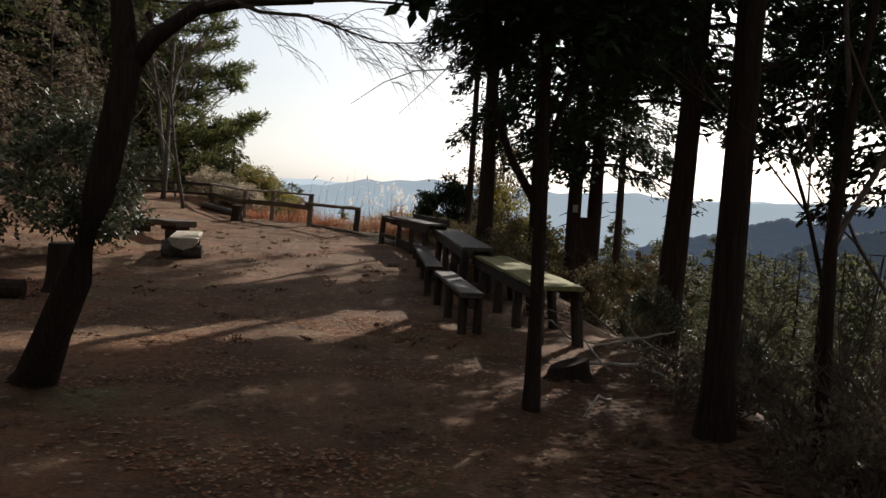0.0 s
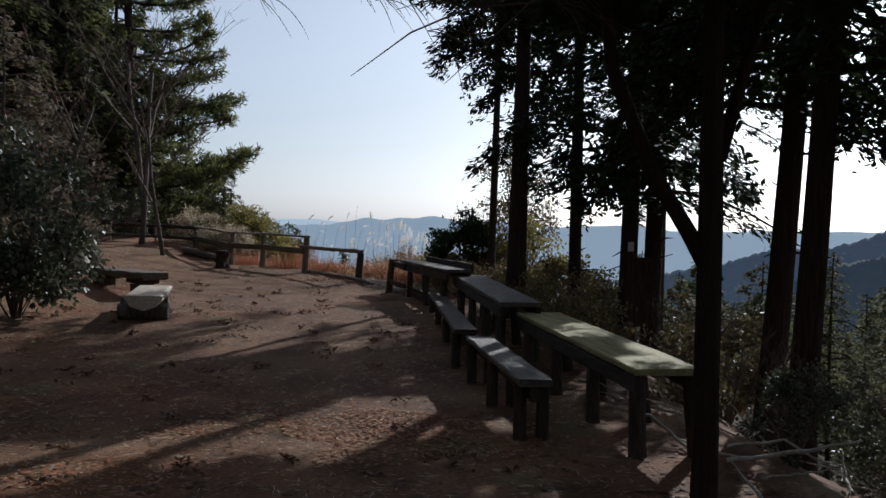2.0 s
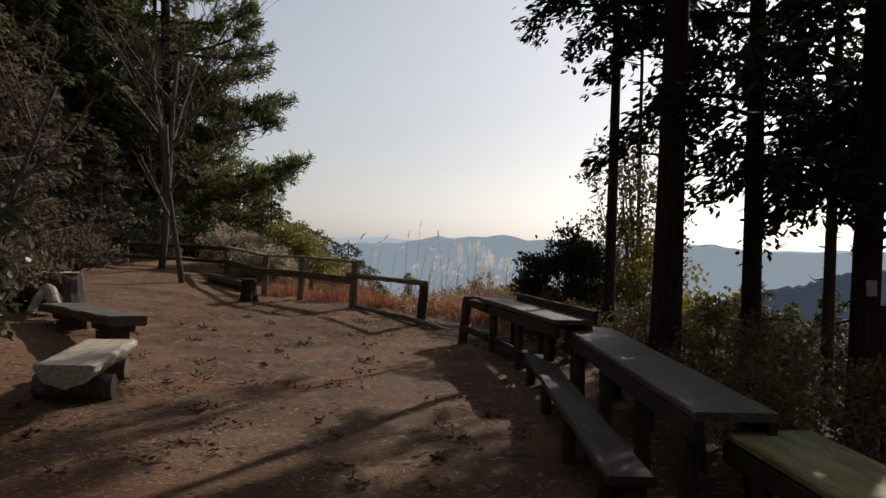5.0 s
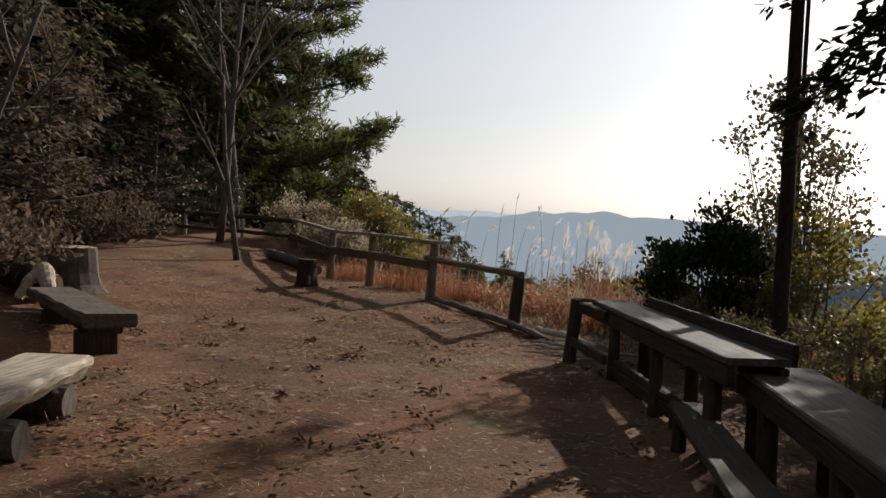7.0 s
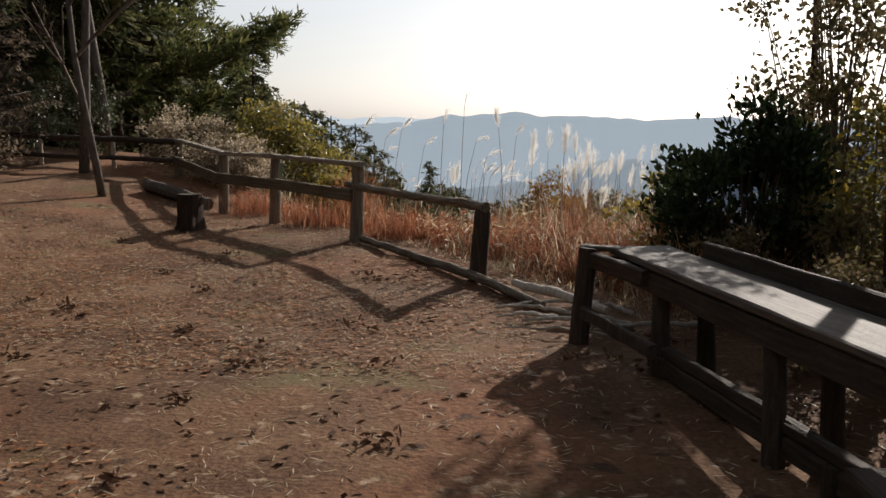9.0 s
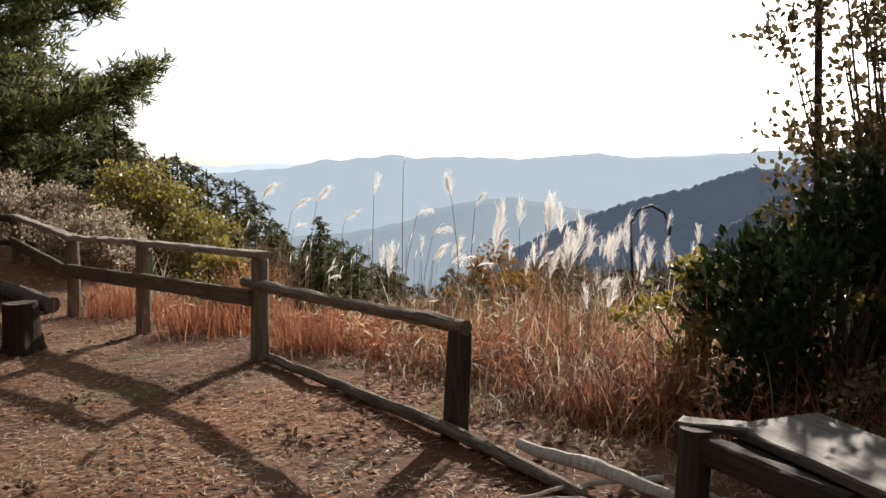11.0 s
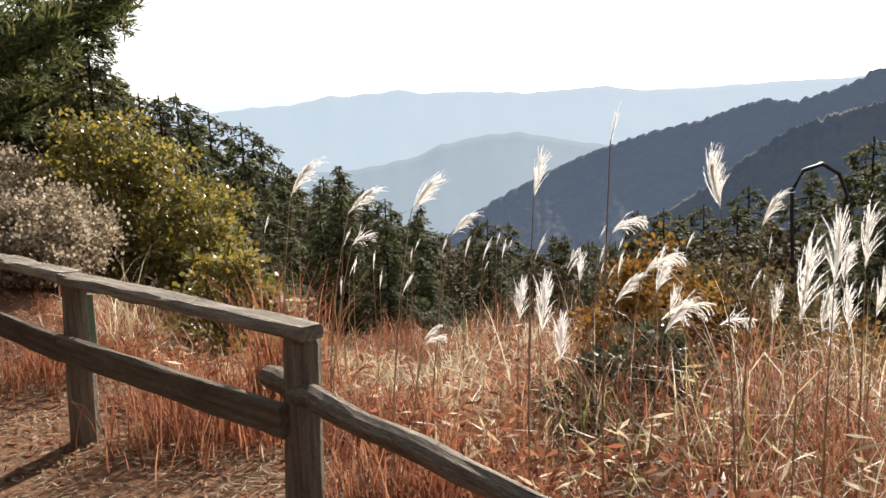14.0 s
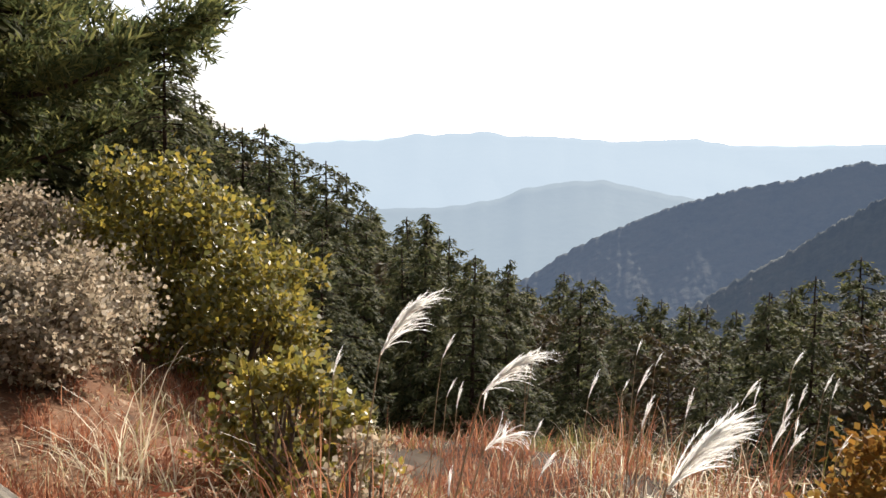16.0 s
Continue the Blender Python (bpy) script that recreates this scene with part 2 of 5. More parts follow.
# ---- mesh helpers ----
class Shape:
    """Gathers vertices and faces for one mesh."""

    def __init__(self):
        self.v, self.f = [], []

    def tube(self, pts, radii, n=8, rough=0.0, cap=True, rng=None):
        base, pts = len(self.v), [Vector(p) for p in pts]
        up = Vector((0.13, 0.21, 1)).normalized()
        for i, p in enumerate(pts):
            d = (pts[min(i + 1, len(pts) - 1)] - pts[max(i - 1, 0)]).normalized()
            a = d.cross(up if abs(d.dot(up)) < 0.95 else Vector((1, 0.1, 0))).normalized()
            b = d.cross(a)
            for k in range(n):
                w = 2 * math.pi * k / n
                r = radii[i] * (1 + (rng.uniform(-rough, rough) if rng else 0))
                self.v.append(p + r * (math.cos(w) * a + math.sin(w) * b))
        for i in range(len(pts) - 1):
            for k in range(n):
                q, r = base + i * n, base + (i + 1) * n
                self.f.append((q + k, q + (k + 1) % n, r + (k + 1) % n, r + k))
        if cap:
            self.f.append(tuple(base + k for k in reversed(range(n))))
            self.f.append(tuple(base + (len(pts) - 1) * n + k for k in range(n)))

    def board(self, a, b, w, h, up=(0, 0, 1), seg=6, rough=0.004, edge=0.008, rng=None):
        """A board from a to b, w wide and h thick, with worn edges."""
        a, b, up = Vector(a), Vector(b), Vector(up)
        d = (b - a).normalized()
        s = d.cross(up).normalized()
        u = s.cross(d).normalized()
        e = min(edge, w / 3, h / 3)
        ring = [(-w / 2 + e, -h / 2), (w / 2 - e, -h / 2), (w / 2, -h / 2 + e), (w / 2, h / 2 - e), (w / 2 - e, h / 2), (-w / 2 + e, h / 2), (-w / 2, h / 2 - e), (-w / 2, -h / 2 + e)]
        base = len(self.v)
        for i in range(seg + 1):
            p = a.lerp(b, i / seg)
            for x, y in ring:
                j = Vector((rng.uniform(-1, 1), rng.uniform(-1, 1), rng.uniform(-1, 1))) * rough if rng else Vector()
                self.v.append(p + s * x + u * y + j)
        for i in range(seg):
            for k in range(8):
                q, r = base + i * 8, base + (i + 1) * 8
                self.f.append((q + k, q + (k + 1) % 8, r + (k + 1) % 8, r + k))
        self.f.append(tuple(base + k for k in reversed(range(8))))
        self.f.append(tuple(base + seg * 8 + k for k in range(8)))

    def leaves(self, centres, along, size, width, flat=None, rng=None, wobble=0.35):
        """Many small leaves as folded rhombs: numpy arrays of places and directions."""
        n = len(centres)
        along = along / (np.linalg.norm(along, axis=1, keepdims=True) + 1e-9)
        side = rng.normal(size=(n, 3)) if flat is None else np.cross(along, flat + rng.normal(size=(n, 3)) * wobble)
        side -= along * np.sum(side * along, axis=1, keepdims=True)
        side /= np.linalg.norm(side, axis=1, keepdims=True) + 1e-9
        size, width = np.asarray(size).reshape(-1, 1), np.asarray(width).reshape(-1, 1)
        a, c = centres, centres + along * size
        mid = centres + along * size * 0.55
        base = len(self.v)
        quad = np.stack([a, mid + side * width, c, mid - side * width], axis=1).reshape(-1, 3)
        self.v.extend(map(tuple, quad.tolist()))
        self.f.extend((base + 4 * i, base + 4 * i + 1, base + 4 * i + 2, base + 4 * i + 3) for i in range(n))

    def blade(self, pts, w, side):
        base = len(self.v)
        k = len(pts)
        for i, p in enumerate(pts[:-1]):
            ww = w * (1 - 0.8 * i / (k - 1))
            self.v.append(tuple(p - side * ww))
            self.v.append(tuple(p + side * ww))
        self.v.append(tuple(pts[-1]))
        for i in range(k - 2):
            q = base + 2 * i
            self.f.append((q, q + 1, q + 3, q + 2))
        q = base + 2 * (k - 2)
        self.f.append((q, q + 1, q + 2))

    def mesh(self, name, material, smooth=False):
        me = bpy.data.meshes.new(name)
        me.from_pydata([tuple(v) for v in self.v], [], self.f)
        me.materials.append(material)
        if smooth:
            me.polygons.foreach_set("use_smooth", [True] * len(me.polygons))
        me.update()
        return me


def part(name, shape, material, parent, label="", smooth=False):
    ob = new(name, shape if isinstance(shape, bpy.types.Mesh) else shape.mesh(name, material, smooth))
    ob.parent = parent
    if label:
        ob["label"] = label
    return ob


def timber(name, a, b, w, h, material, parent, inv, seg=8, rough=0.004, edge=0.01, seed=0, label=""):
    """A board as an object of its own that lies along its own x axis, so that the grain follows it."""
    a, b = Vector(a), Vector(b)
    d = (b - a).normalized()
    side = Vector((0, 0, 1)).cross(d).normalized()
    s = Shape()
    s.board((0, 0, 0), ((b - a).length, 0, 0), w, h, (0, 0, 1), seg, rough, edge, random.Random(seed))
    ob = part(name, s, material, parent, label)
    ob.matrix_parent_inverse = inv
    ob.matrix_basis = Matrix.Translation(a) @ Matrix((d, side, d.cross(side))).transposed().to_4x4()
    return ob


def thing(name, place, label, category, group="", kind=""):
    ob = new(name)
    ob.location = place
    ob.empty_display_size = 0.2
    return tagged(ob, label, category, group, kind)


# ---- the lie of the land ----
EDGE = [(3.6, -40), (2.6, 3), (2.2, 7.5), (1.75, 10.5), (1.25, 14), (0.6, 18), (-0.8, 21.6), (-1.9, 22.9), (-3.5, 24.95), (-4.75, 26.0), (-5.85, 27.2), (-7.5, 30.0), (-9.5, 31.8), (-13, 33.5), (-24, 36), (-60, 40)]
E0 = np.array(EDGE[:-1], float)
E1 = np.array(EDGE[1:], float)


def beyond(x, y):
    """How far a place lies outside the edge of the level ground (negative: inside)."""
    p = np.array((x, y), float)
    d = E1 - E0
    t = np.clip(((p - E0) * d).sum(1) / (d * d).sum(1), 0, 1)
    q = E0 + d * t[:, None]
    r = np.linalg.norm(p - q, axis=1)
    i = int(np.argmin(r))
    side = d[i][0] * (p[1] - E0[i][1]) - d[i][1] * (p[0] - E0[i][0])
    return float(r[i]) * (1 if side < 0 else -1)


def level(y):
    return float(np.interp(y, [-40, 0, 10, 14, 17, 20, 22.6, 24.7, 27, 30, 34, 60], [-0.4, 0.03, 0.13, 0.22, 0.34, 0.42, 0.5, 0.56, 0.63, 0.84, 1.1, 2.0]))


def height(x, y):
    d = beyond(x, y)
    z = level(min(y, 40)) + 0.075 * max(0, -5.8 - max(x, -9))
    z += 0.035 * noise.noise((x * 0.5, y * 0.5, 0)) + 0.020 * noise.noise((x * 1.9, y * 1.9, 3))
    left = float(np.interp(y, [-10, 8, 14, 18, 22, 25, 30, 40], [-5.5, -5.6, -6.6, -7.8, -8.8, -10.0, -12.5, -16]))
    if x < left:
        w = left - x
        z += 0.42 * w * w / (w + 1.2) if w < 30 else 0.42 * 900 / 31.2 + 0.2 * (w - 30)
        z += 0.12 * noise.noise((x * 0.8, y * 0.8, 7))
    if d > 0:
        ease = min(1.0, max(0.0, (y - 20.5) / 2.5)) * float(np.interp(x, [-5.0, -3.6, -2.2], [0.12, 0.45, 1.0]))
        drop = (0.60 - 0.34 * ease) * d * d / (d + 0.6)
        if ease > 0 and d > 4.5:
            drop = (0.60 - 0.34 * ease) * 3.97 + (0.60 + 0.06 * ease) * (d - 4.5)
        if d > 12:
            drop = 6.8 + 0.38 * (d - 12)
        if d > 40:
            drop = 17.44 + 0.55 * (d - 40)
        drop = min(drop, 190 + 0.02 * d)
        z -= drop
        z += 0.1 * noise.noise((x * 0.7, y * 0.7, 5)) * min(1, d) + (1.2 * noise.noise((x * 0.06, y * 0.06, 2)) if d > 15 else 0)
    return z


def build_ground():
    def spread(lo, hi, step, far):
        mid = np.arange(lo, hi + 1e-6, step)
        grow, out = step, []
        x = 0.0
        while x < far:
            grow *= 1.22
            x += grow
            out.append(x)
        return np.concatenate([lo - np.array(out[::-1]), mid, hi + np.array(out)])

    xs, ys = spread(-14, 7, 0.22, 4200), spread(-4, 34, 0.22, 4200)
    s = Shape()
    for y in ys:
        for x in xs:
            s.v.append((x, y, height(x, y)))
    nx = len(xs)
    for j in range(len(ys) - 1):
        for i in range(nx - 1):
            q = j * nx + i
            s.f.append((q, q + 1, q + nx + 1, q + nx))
    me = s.mesh("ground", EARTH, True)
    me.materials.append(WOODLAND)
    for p in me.polygons:
        x, y, _ = p.center
        p.material_index = 1 if beyond(x, y) > 3.2 or x < -13 or y > 42 else 0
    ob = new("ground", me)
    tagged(ob, "brown trodden earth with fallen leaves, dropping away past the fence", "ground", kind="structure")


build_ground()


def ridge(name, crest, dist, foot, material, label, seed, bumps):
    """A far mountain: crest given as (azimuth, elevation) in degrees seen from the lookout, falling towards the valley."""
    rng = np.random.default_rng(seed)
    az = np.arange(crest[0][0], crest[-1][0] + 0.01, bumps[0])
    el = np.interp(az, [c[0] for c in crest], [c[1] for c in crest])
    rows, s = bumps[3], Shape()
    for j in range(rows + 1):
        k = j / rows
        for a, e in zip(az, el):
            top = 2.0 + dist * math.tan(radians(e)) + bumps[1] * (1 - k) ** 2 * noise.noise((a * bumps[2], seed, 0))
            d = dist * (1 - 0.45 * k)
            z = top + (foot - top) * k ** 0.9
            fold = dist * 0.035 * k * (1 - k) * 4 * (abs(noise.noise((a * 0.23, k * 1.6, seed))) - 0.2 + 0.35 * noise.noise((a * 0.5, k * 5, seed + 5)))
            d -= fold
            z += bumps[4] * (noise.noise((a * bumps[5], k * dist * 0.03 * bumps[5], seed)) + 0.4 * rng.uniform(-1, 1))
            s.v.append((-3 + d * math.sin(radians(a)), 22 + d * math.cos(radians(a)), z))
    n = len(az)
    for j in range(rows):
        for i in range(n - 1):
            q = j * n + i
            s.f.append((q, q + n, q + n + 1, q + 1))
    # the far flank closes the mountain behind its crest
    base = len(s.v)
    for i, (a, e) in enumerate(zip(az, el)):
        d = dist * 1.25
        s.v.append((-3 + d * math.sin(radians(a)), 22 + d * math.cos(radians(a)), foot))
    for i in range(n - 1):
        s.f.append((i, i + 1, base + i + 1, base + i))
    ob = new(name, s.mesh(name, material, True))
    tagged(ob, label, "mountain", kind="structure")


# distance haze is painted into these materials as a bluish glow
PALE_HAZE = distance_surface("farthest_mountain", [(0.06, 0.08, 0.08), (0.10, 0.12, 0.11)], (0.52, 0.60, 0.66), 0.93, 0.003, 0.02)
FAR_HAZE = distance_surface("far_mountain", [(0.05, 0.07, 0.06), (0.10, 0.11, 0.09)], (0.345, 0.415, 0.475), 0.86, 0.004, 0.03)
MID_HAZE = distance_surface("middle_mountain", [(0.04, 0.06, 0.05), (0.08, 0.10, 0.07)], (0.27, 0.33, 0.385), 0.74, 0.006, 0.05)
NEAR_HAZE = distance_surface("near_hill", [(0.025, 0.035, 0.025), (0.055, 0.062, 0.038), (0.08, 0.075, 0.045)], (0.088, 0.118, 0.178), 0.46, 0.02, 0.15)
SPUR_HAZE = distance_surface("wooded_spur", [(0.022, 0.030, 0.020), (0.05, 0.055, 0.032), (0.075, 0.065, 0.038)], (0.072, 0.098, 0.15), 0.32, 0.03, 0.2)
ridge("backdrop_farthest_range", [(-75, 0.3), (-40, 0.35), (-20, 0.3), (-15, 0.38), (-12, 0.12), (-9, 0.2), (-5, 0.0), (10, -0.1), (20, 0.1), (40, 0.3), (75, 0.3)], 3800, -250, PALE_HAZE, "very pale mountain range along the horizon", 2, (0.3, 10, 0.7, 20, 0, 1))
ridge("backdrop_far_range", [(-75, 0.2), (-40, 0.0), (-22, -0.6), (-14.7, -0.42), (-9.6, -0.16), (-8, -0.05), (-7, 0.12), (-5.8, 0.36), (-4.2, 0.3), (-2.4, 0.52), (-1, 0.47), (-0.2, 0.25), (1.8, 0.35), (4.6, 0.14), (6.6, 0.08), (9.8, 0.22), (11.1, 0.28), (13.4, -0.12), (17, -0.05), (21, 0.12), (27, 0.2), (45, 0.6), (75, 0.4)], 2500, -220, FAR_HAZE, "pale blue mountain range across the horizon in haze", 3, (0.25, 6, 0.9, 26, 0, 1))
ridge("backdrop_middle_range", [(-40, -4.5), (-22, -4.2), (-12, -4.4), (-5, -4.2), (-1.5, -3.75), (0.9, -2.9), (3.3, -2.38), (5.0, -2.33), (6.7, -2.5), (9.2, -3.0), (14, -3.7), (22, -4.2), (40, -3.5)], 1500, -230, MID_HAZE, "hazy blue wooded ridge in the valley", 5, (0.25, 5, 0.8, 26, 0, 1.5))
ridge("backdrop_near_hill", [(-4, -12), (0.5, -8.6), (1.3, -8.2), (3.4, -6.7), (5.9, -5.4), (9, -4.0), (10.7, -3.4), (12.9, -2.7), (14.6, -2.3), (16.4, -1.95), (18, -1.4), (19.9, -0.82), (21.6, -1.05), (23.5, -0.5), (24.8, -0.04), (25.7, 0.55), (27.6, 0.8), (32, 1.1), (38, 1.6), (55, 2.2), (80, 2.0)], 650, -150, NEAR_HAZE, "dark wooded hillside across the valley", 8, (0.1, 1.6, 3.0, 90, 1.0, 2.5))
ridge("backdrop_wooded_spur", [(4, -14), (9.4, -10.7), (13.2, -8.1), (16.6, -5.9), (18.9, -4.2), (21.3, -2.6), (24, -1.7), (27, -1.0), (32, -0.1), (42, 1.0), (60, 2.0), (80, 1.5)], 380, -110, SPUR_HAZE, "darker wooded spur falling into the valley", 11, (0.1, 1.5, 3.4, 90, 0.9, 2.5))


# ---- fence ----
def upright(name, x, y, lean, top, material, parent, r=0.065, sunk=0.15, square=False, label=""):
    rng = random.Random(round(x * 71 + y * 13))
    s, z0 = Shape(), height(x, y) - sunk
    if square:
        s.board((x - lean[0] * 0.2, y, z0), (x + lean[0], y + lean[1], top), 2 * r, 2 * r, (0, 1, 0), 6, 0.004, 0.012, rng)
    else:
        zs = [0, 0.25, 0.5, 0.75, 0.97, 1.0]
        s.tube([(x + lean[0] * k, y + lean[1] * k, z0 + (top - z0) * k) for k in zs], [r * 1.06, r * 1.03, r, r * 0.98, r * 0.95, r * 0.80], 12, 0.03, True, rng)
    return part(name, s, material, parent, label, False)


def crooked_rail(name, pts, radii, material, parent, seed, n=10, label=""):
    rng = random.Random(seed)
    s, fine, rad = Shape(), [], []
    for (a, ra), (b, rb) in zip(zip(pts, radii), zip(pts[1:], radii[1:])):
        a, b = Vector(a), Vector(b)
        for i in range(6):
            k = i / 6
            fine.append(a.lerp(b, k) + Vector((rng.uniform(-1, 1), rng.uniform(-1, 1), rng.uniform(-1, 1))) * 0.007)
            rad.append((ra + (rb - ra) * k) * rng.uniform(0.93, 1.07))
    fine.append(Vector(pts[-1]))
    rad.append(radii[-1])
    d = (fine[-1] - fine[0]).normalized()
    side = Vector((0, 0, 1)).cross(d).normalized()
    along = Matrix.Translation(fine[0]) @ Matrix((d, side, d.cross(side))).transposed().to_4x4()
    back = along.inverted()
    s.tube([back @ p for p in fine], rad, n, 0.05, True, rng)
    ob = part(name, s, material, parent, label)
    ob.matrix_basis = along
    return ob


def build_fence():
    f = thing("wooden_fence", (-3.64, 24.7, 0.4), "weathered grey wooden post and rail fence along the drop", "fence")
    f_inv = Matrix.Translation((3.64, -24.7, -0.4))
    posts = [(-2.30, 22.70, 0.05, 1.10, 0.072), (-3.72, 24.65, 0.04, 1.345, 0.070), (-4.90, 25.66, 0.04, 1.385, 0.068), (-5.90, 26.75, 0.03, 1.37, 0.068), (-7.55, 29.35, 0.03, 1.48, 0.07)]
    made = []
    for x, y, lean, top, r in posts:
        made.append(upright("post", x, y, (lean, 0), top, WOOD if x < -3 else DARK_WOOD, f, r))
    for n, (a, b) in enumerate(zip(posts[1:], posts[2:])):
        first = a is posts[1]
        timber("top_rail", (a[0] + 0.06 * first + 0.03, a[1] - 0.08 * first, a[3] + 0.02), (b[0], b[1], b[3] + 0.02), 0.11, 0.05, RAIL_WOOD, f, f_inv, 16, 0.006, 0.012, n, "split and sun-bleached top rail")
        timber("middle_rail", (a[0] - 0.03, a[1] - 0.075, a[3] - 0.30), (b[0] - 0.03, b[1] - 0.075, b[3] - 0.29), 0.045, 0.125, BOARD_RAIL, f, f_inv, 12, 0.004, 0.01, n + 9)
    made.append(crooked_rail("low_rail", [(-3.84, 24.84, 1.14), (-3.54, 24.40, 1.13), (-2.95, 23.62, 1.12), (-2.5, 23.0, 1.13), (-2.22, 22.62, 1.12)], [0.045, 0.043, 0.040, 0.042, 0.044], ROUND_RAIL, f, 4, label="rough round pole rail with a cut end"))
    made.append(crooked_rail("far_rail", [(-7.55, 29.35, 1.47), (-8.6, 29.6, 1.5), (-9.9, 29.8, 1.52), (-11.6, 30.0, 1.6)], [0.05, 0.048, 0.048, 0.045], DARK_WOOD, f, 9))
    made.append(crooked_rail("far_low_rail", [(-7.55, 29.3, 1.17), (-8.6, 29.55, 1.2), (-9.9, 29.75, 1.22), (-11.6, 30.0, 1.3)], [0.04, 0.04, 0.04, 0.04], DARK_WOOD, f, 10))
    for x, y in ((-8.75, 29.62), (-10.1, 29.8), (-11.5, 30.0)):
        made.append(upright("thin_post", x, y, (0, 0), 1.52, PALE_WOOD, f, 0.035))
    s = Shape()
    s.board((-4.79, 25.62, 1.02), (-4.785, 25.615, 1.33), 0.03, 0.006, (0, 1, 0), 2, 0, 0.001)
    made.append(part("paint_mark", s, PAINT_GREEN, f, "green paint mark on the post"))
    for ob in made:
        ob.matrix_parent_inverse = f_inv


build_fence()


def rough_log(name, pts, radii, material, label, category, seed, ends=None, group=""):
    ob = thing(name, pts[0], label, category, group)
    inv = Matrix.Translation(-Vector(pts[0]))
    crooked_rail("log_body", pts, radii, material, ob, seed, 12).matrix_parent_inverse = inv
    if ends:
        for p, q, r in ((pts[0], pts[1], radii[0]), (pts[-1], pts[-2], radii[-1])):
            d = (Vector(p) - Vector(q)).normalized()
            s = Shape()
            s.tube([Vector(p) - d * 0.01, Vector(p) + d * 0.004], [r * 0.93, r * 0.90], 14)
            part("cut_end", s, ends, ob, "pale sawn end").matrix_parent_inverse = inv
    return ob


def on(x, y, dz=0.0):
    return (x, y, height(x, y) + dz)


rough_log("edging_log", [on(-3.62, 24.5, 0.05), on(-3.0, 23.6, 0.04), on(-2.3, 22.55, 0.05), on(-1.75, 21.7, 0.05)], [0.034, 0.038, 0.040, 0.030], ROUND_RAIL, "grey fallen log lying along the foot of the fence", "log", 21)
rough_log("edging_log", [on(-1.98, 22.3, 0.05), on(-1.65, 21.9, 0.09), on(-1.3, 21.5, 0.05)], [0.03, 0.04, 0.025], STICK, "bleached driftwood-grey branch between fence and table", "log", 23)
rough_log("edging_log", [on(-7.35, 27.75, 0.09), on(-6.7, 27.3, 0.09), on(-6.15, 26.85, 0.08)], [0.09, 0.09, 0.085], GREY_BARK, "dark log laid at the edge of the clearing", "log", 22)


# ---- lookout tables and seats ----
def counter(name, far, near, width, thick, top_material, leg_places, label, back=False, seed=1):
    """A long narrow table: far and near are the ends of its path-side edge."""
    far, near = Vector(far), Vector(near)
    rng = random.Random(seed)
    ob = thing(name, (near.x, near.y, height(near.x, near.y)), label, "table")
    inv = Matrix.Translation(-ob.location)
    d = (near - far).normalized()
    side = Vector((-d.y, d.x, 0)).normalized()
    if side.x < 0:
        side = -side
    made = []
    down = Vector((0, 0, 1))
    timber("tabletop", far + side * width / 2, near + side * width / 2, width, thick, top_material, ob, inv, 16, 0.003, 0.01, seed)
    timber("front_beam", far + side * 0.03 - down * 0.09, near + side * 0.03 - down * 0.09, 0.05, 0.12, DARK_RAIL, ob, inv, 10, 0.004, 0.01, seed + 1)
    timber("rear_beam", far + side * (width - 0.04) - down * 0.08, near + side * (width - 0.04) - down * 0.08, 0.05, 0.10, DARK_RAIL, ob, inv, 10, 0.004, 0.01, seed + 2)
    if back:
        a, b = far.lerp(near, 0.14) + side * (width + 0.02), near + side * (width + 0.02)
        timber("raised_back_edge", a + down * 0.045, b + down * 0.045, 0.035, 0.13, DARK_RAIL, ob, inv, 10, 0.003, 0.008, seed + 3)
    for k, lean_out, r in leg_places:
        for across in (0.06, width - 0.06):
            top = far.lerp(near, k) + side * across - Vector((0, 0, 0.03))
            foot = top + side * (lean_out if across > 0.1 else 0.0) + Vector((0, -0.10, 0))
            s = Shape()
            z0 = height(foot.x, foot.y) - 0.12
            foot.z = z0
            s.tube([foot, foot.lerp(top, 0.35), foot.lerp(top, 0.7), top], [r * 1.1, r, r * 0.97, r * 0.93], 10, 0.05, True, rng)
            made.append(part("leg", s, DARK_WOOD, ob))
    for m in made:
        m.matrix_parent_inverse = inv
    return ob, inv


counter_far, inv = counter("lookout_table", (-1.34, 20.92, 1.02), (-0.43, 17.60, 1.02), 0.39, 0.045, BOARD_GREY, [(0.20, 0, 0.05), (0.56, 0, 0.05), (0.90, 0, 0.055)], "long grey board table with a raised back edge facing the view", True, 3)
s = Shape()
s.tube([(-1.53, 20.86, height(-1.53, 20.86) - 0.15), (-1.51, 20.88, 0.6), (-1.47, 20.90, 1.035)], [0.066, 0.062, 0.060], 12, 0.04, True, random.Random(8))
part("end_post", s, DARK_WOOD, counter_far, "dark round post at the far end").matrix_parent_inverse = inv
timber("end_beam", (-1.50, 20.98, 0.97), (-1.18, 20.30, 0.95), 0.06, 0.10, DARK_RAIL, counter_far, inv, 6, 0.005, 0.012, 71)
timber("end_cap_board", (-1.50, 21.0, 1.03), (-1.26, 20.86, 1.035), 0.10, 0.03, BOARD_GREY, counter_far, inv, 4, 0.004, 0.008, 72)
s = Shape()
s.board((-1.50, 20.84, 0.64), (-1.17, 19.95, 0.62), 0.05, 0.08, (0, 0, 1), 6, 0.004, 0.01, random.Random(3))
part("lower_rail", s, DARK_WOOD, counter_far).matrix_parent_inverse = inv
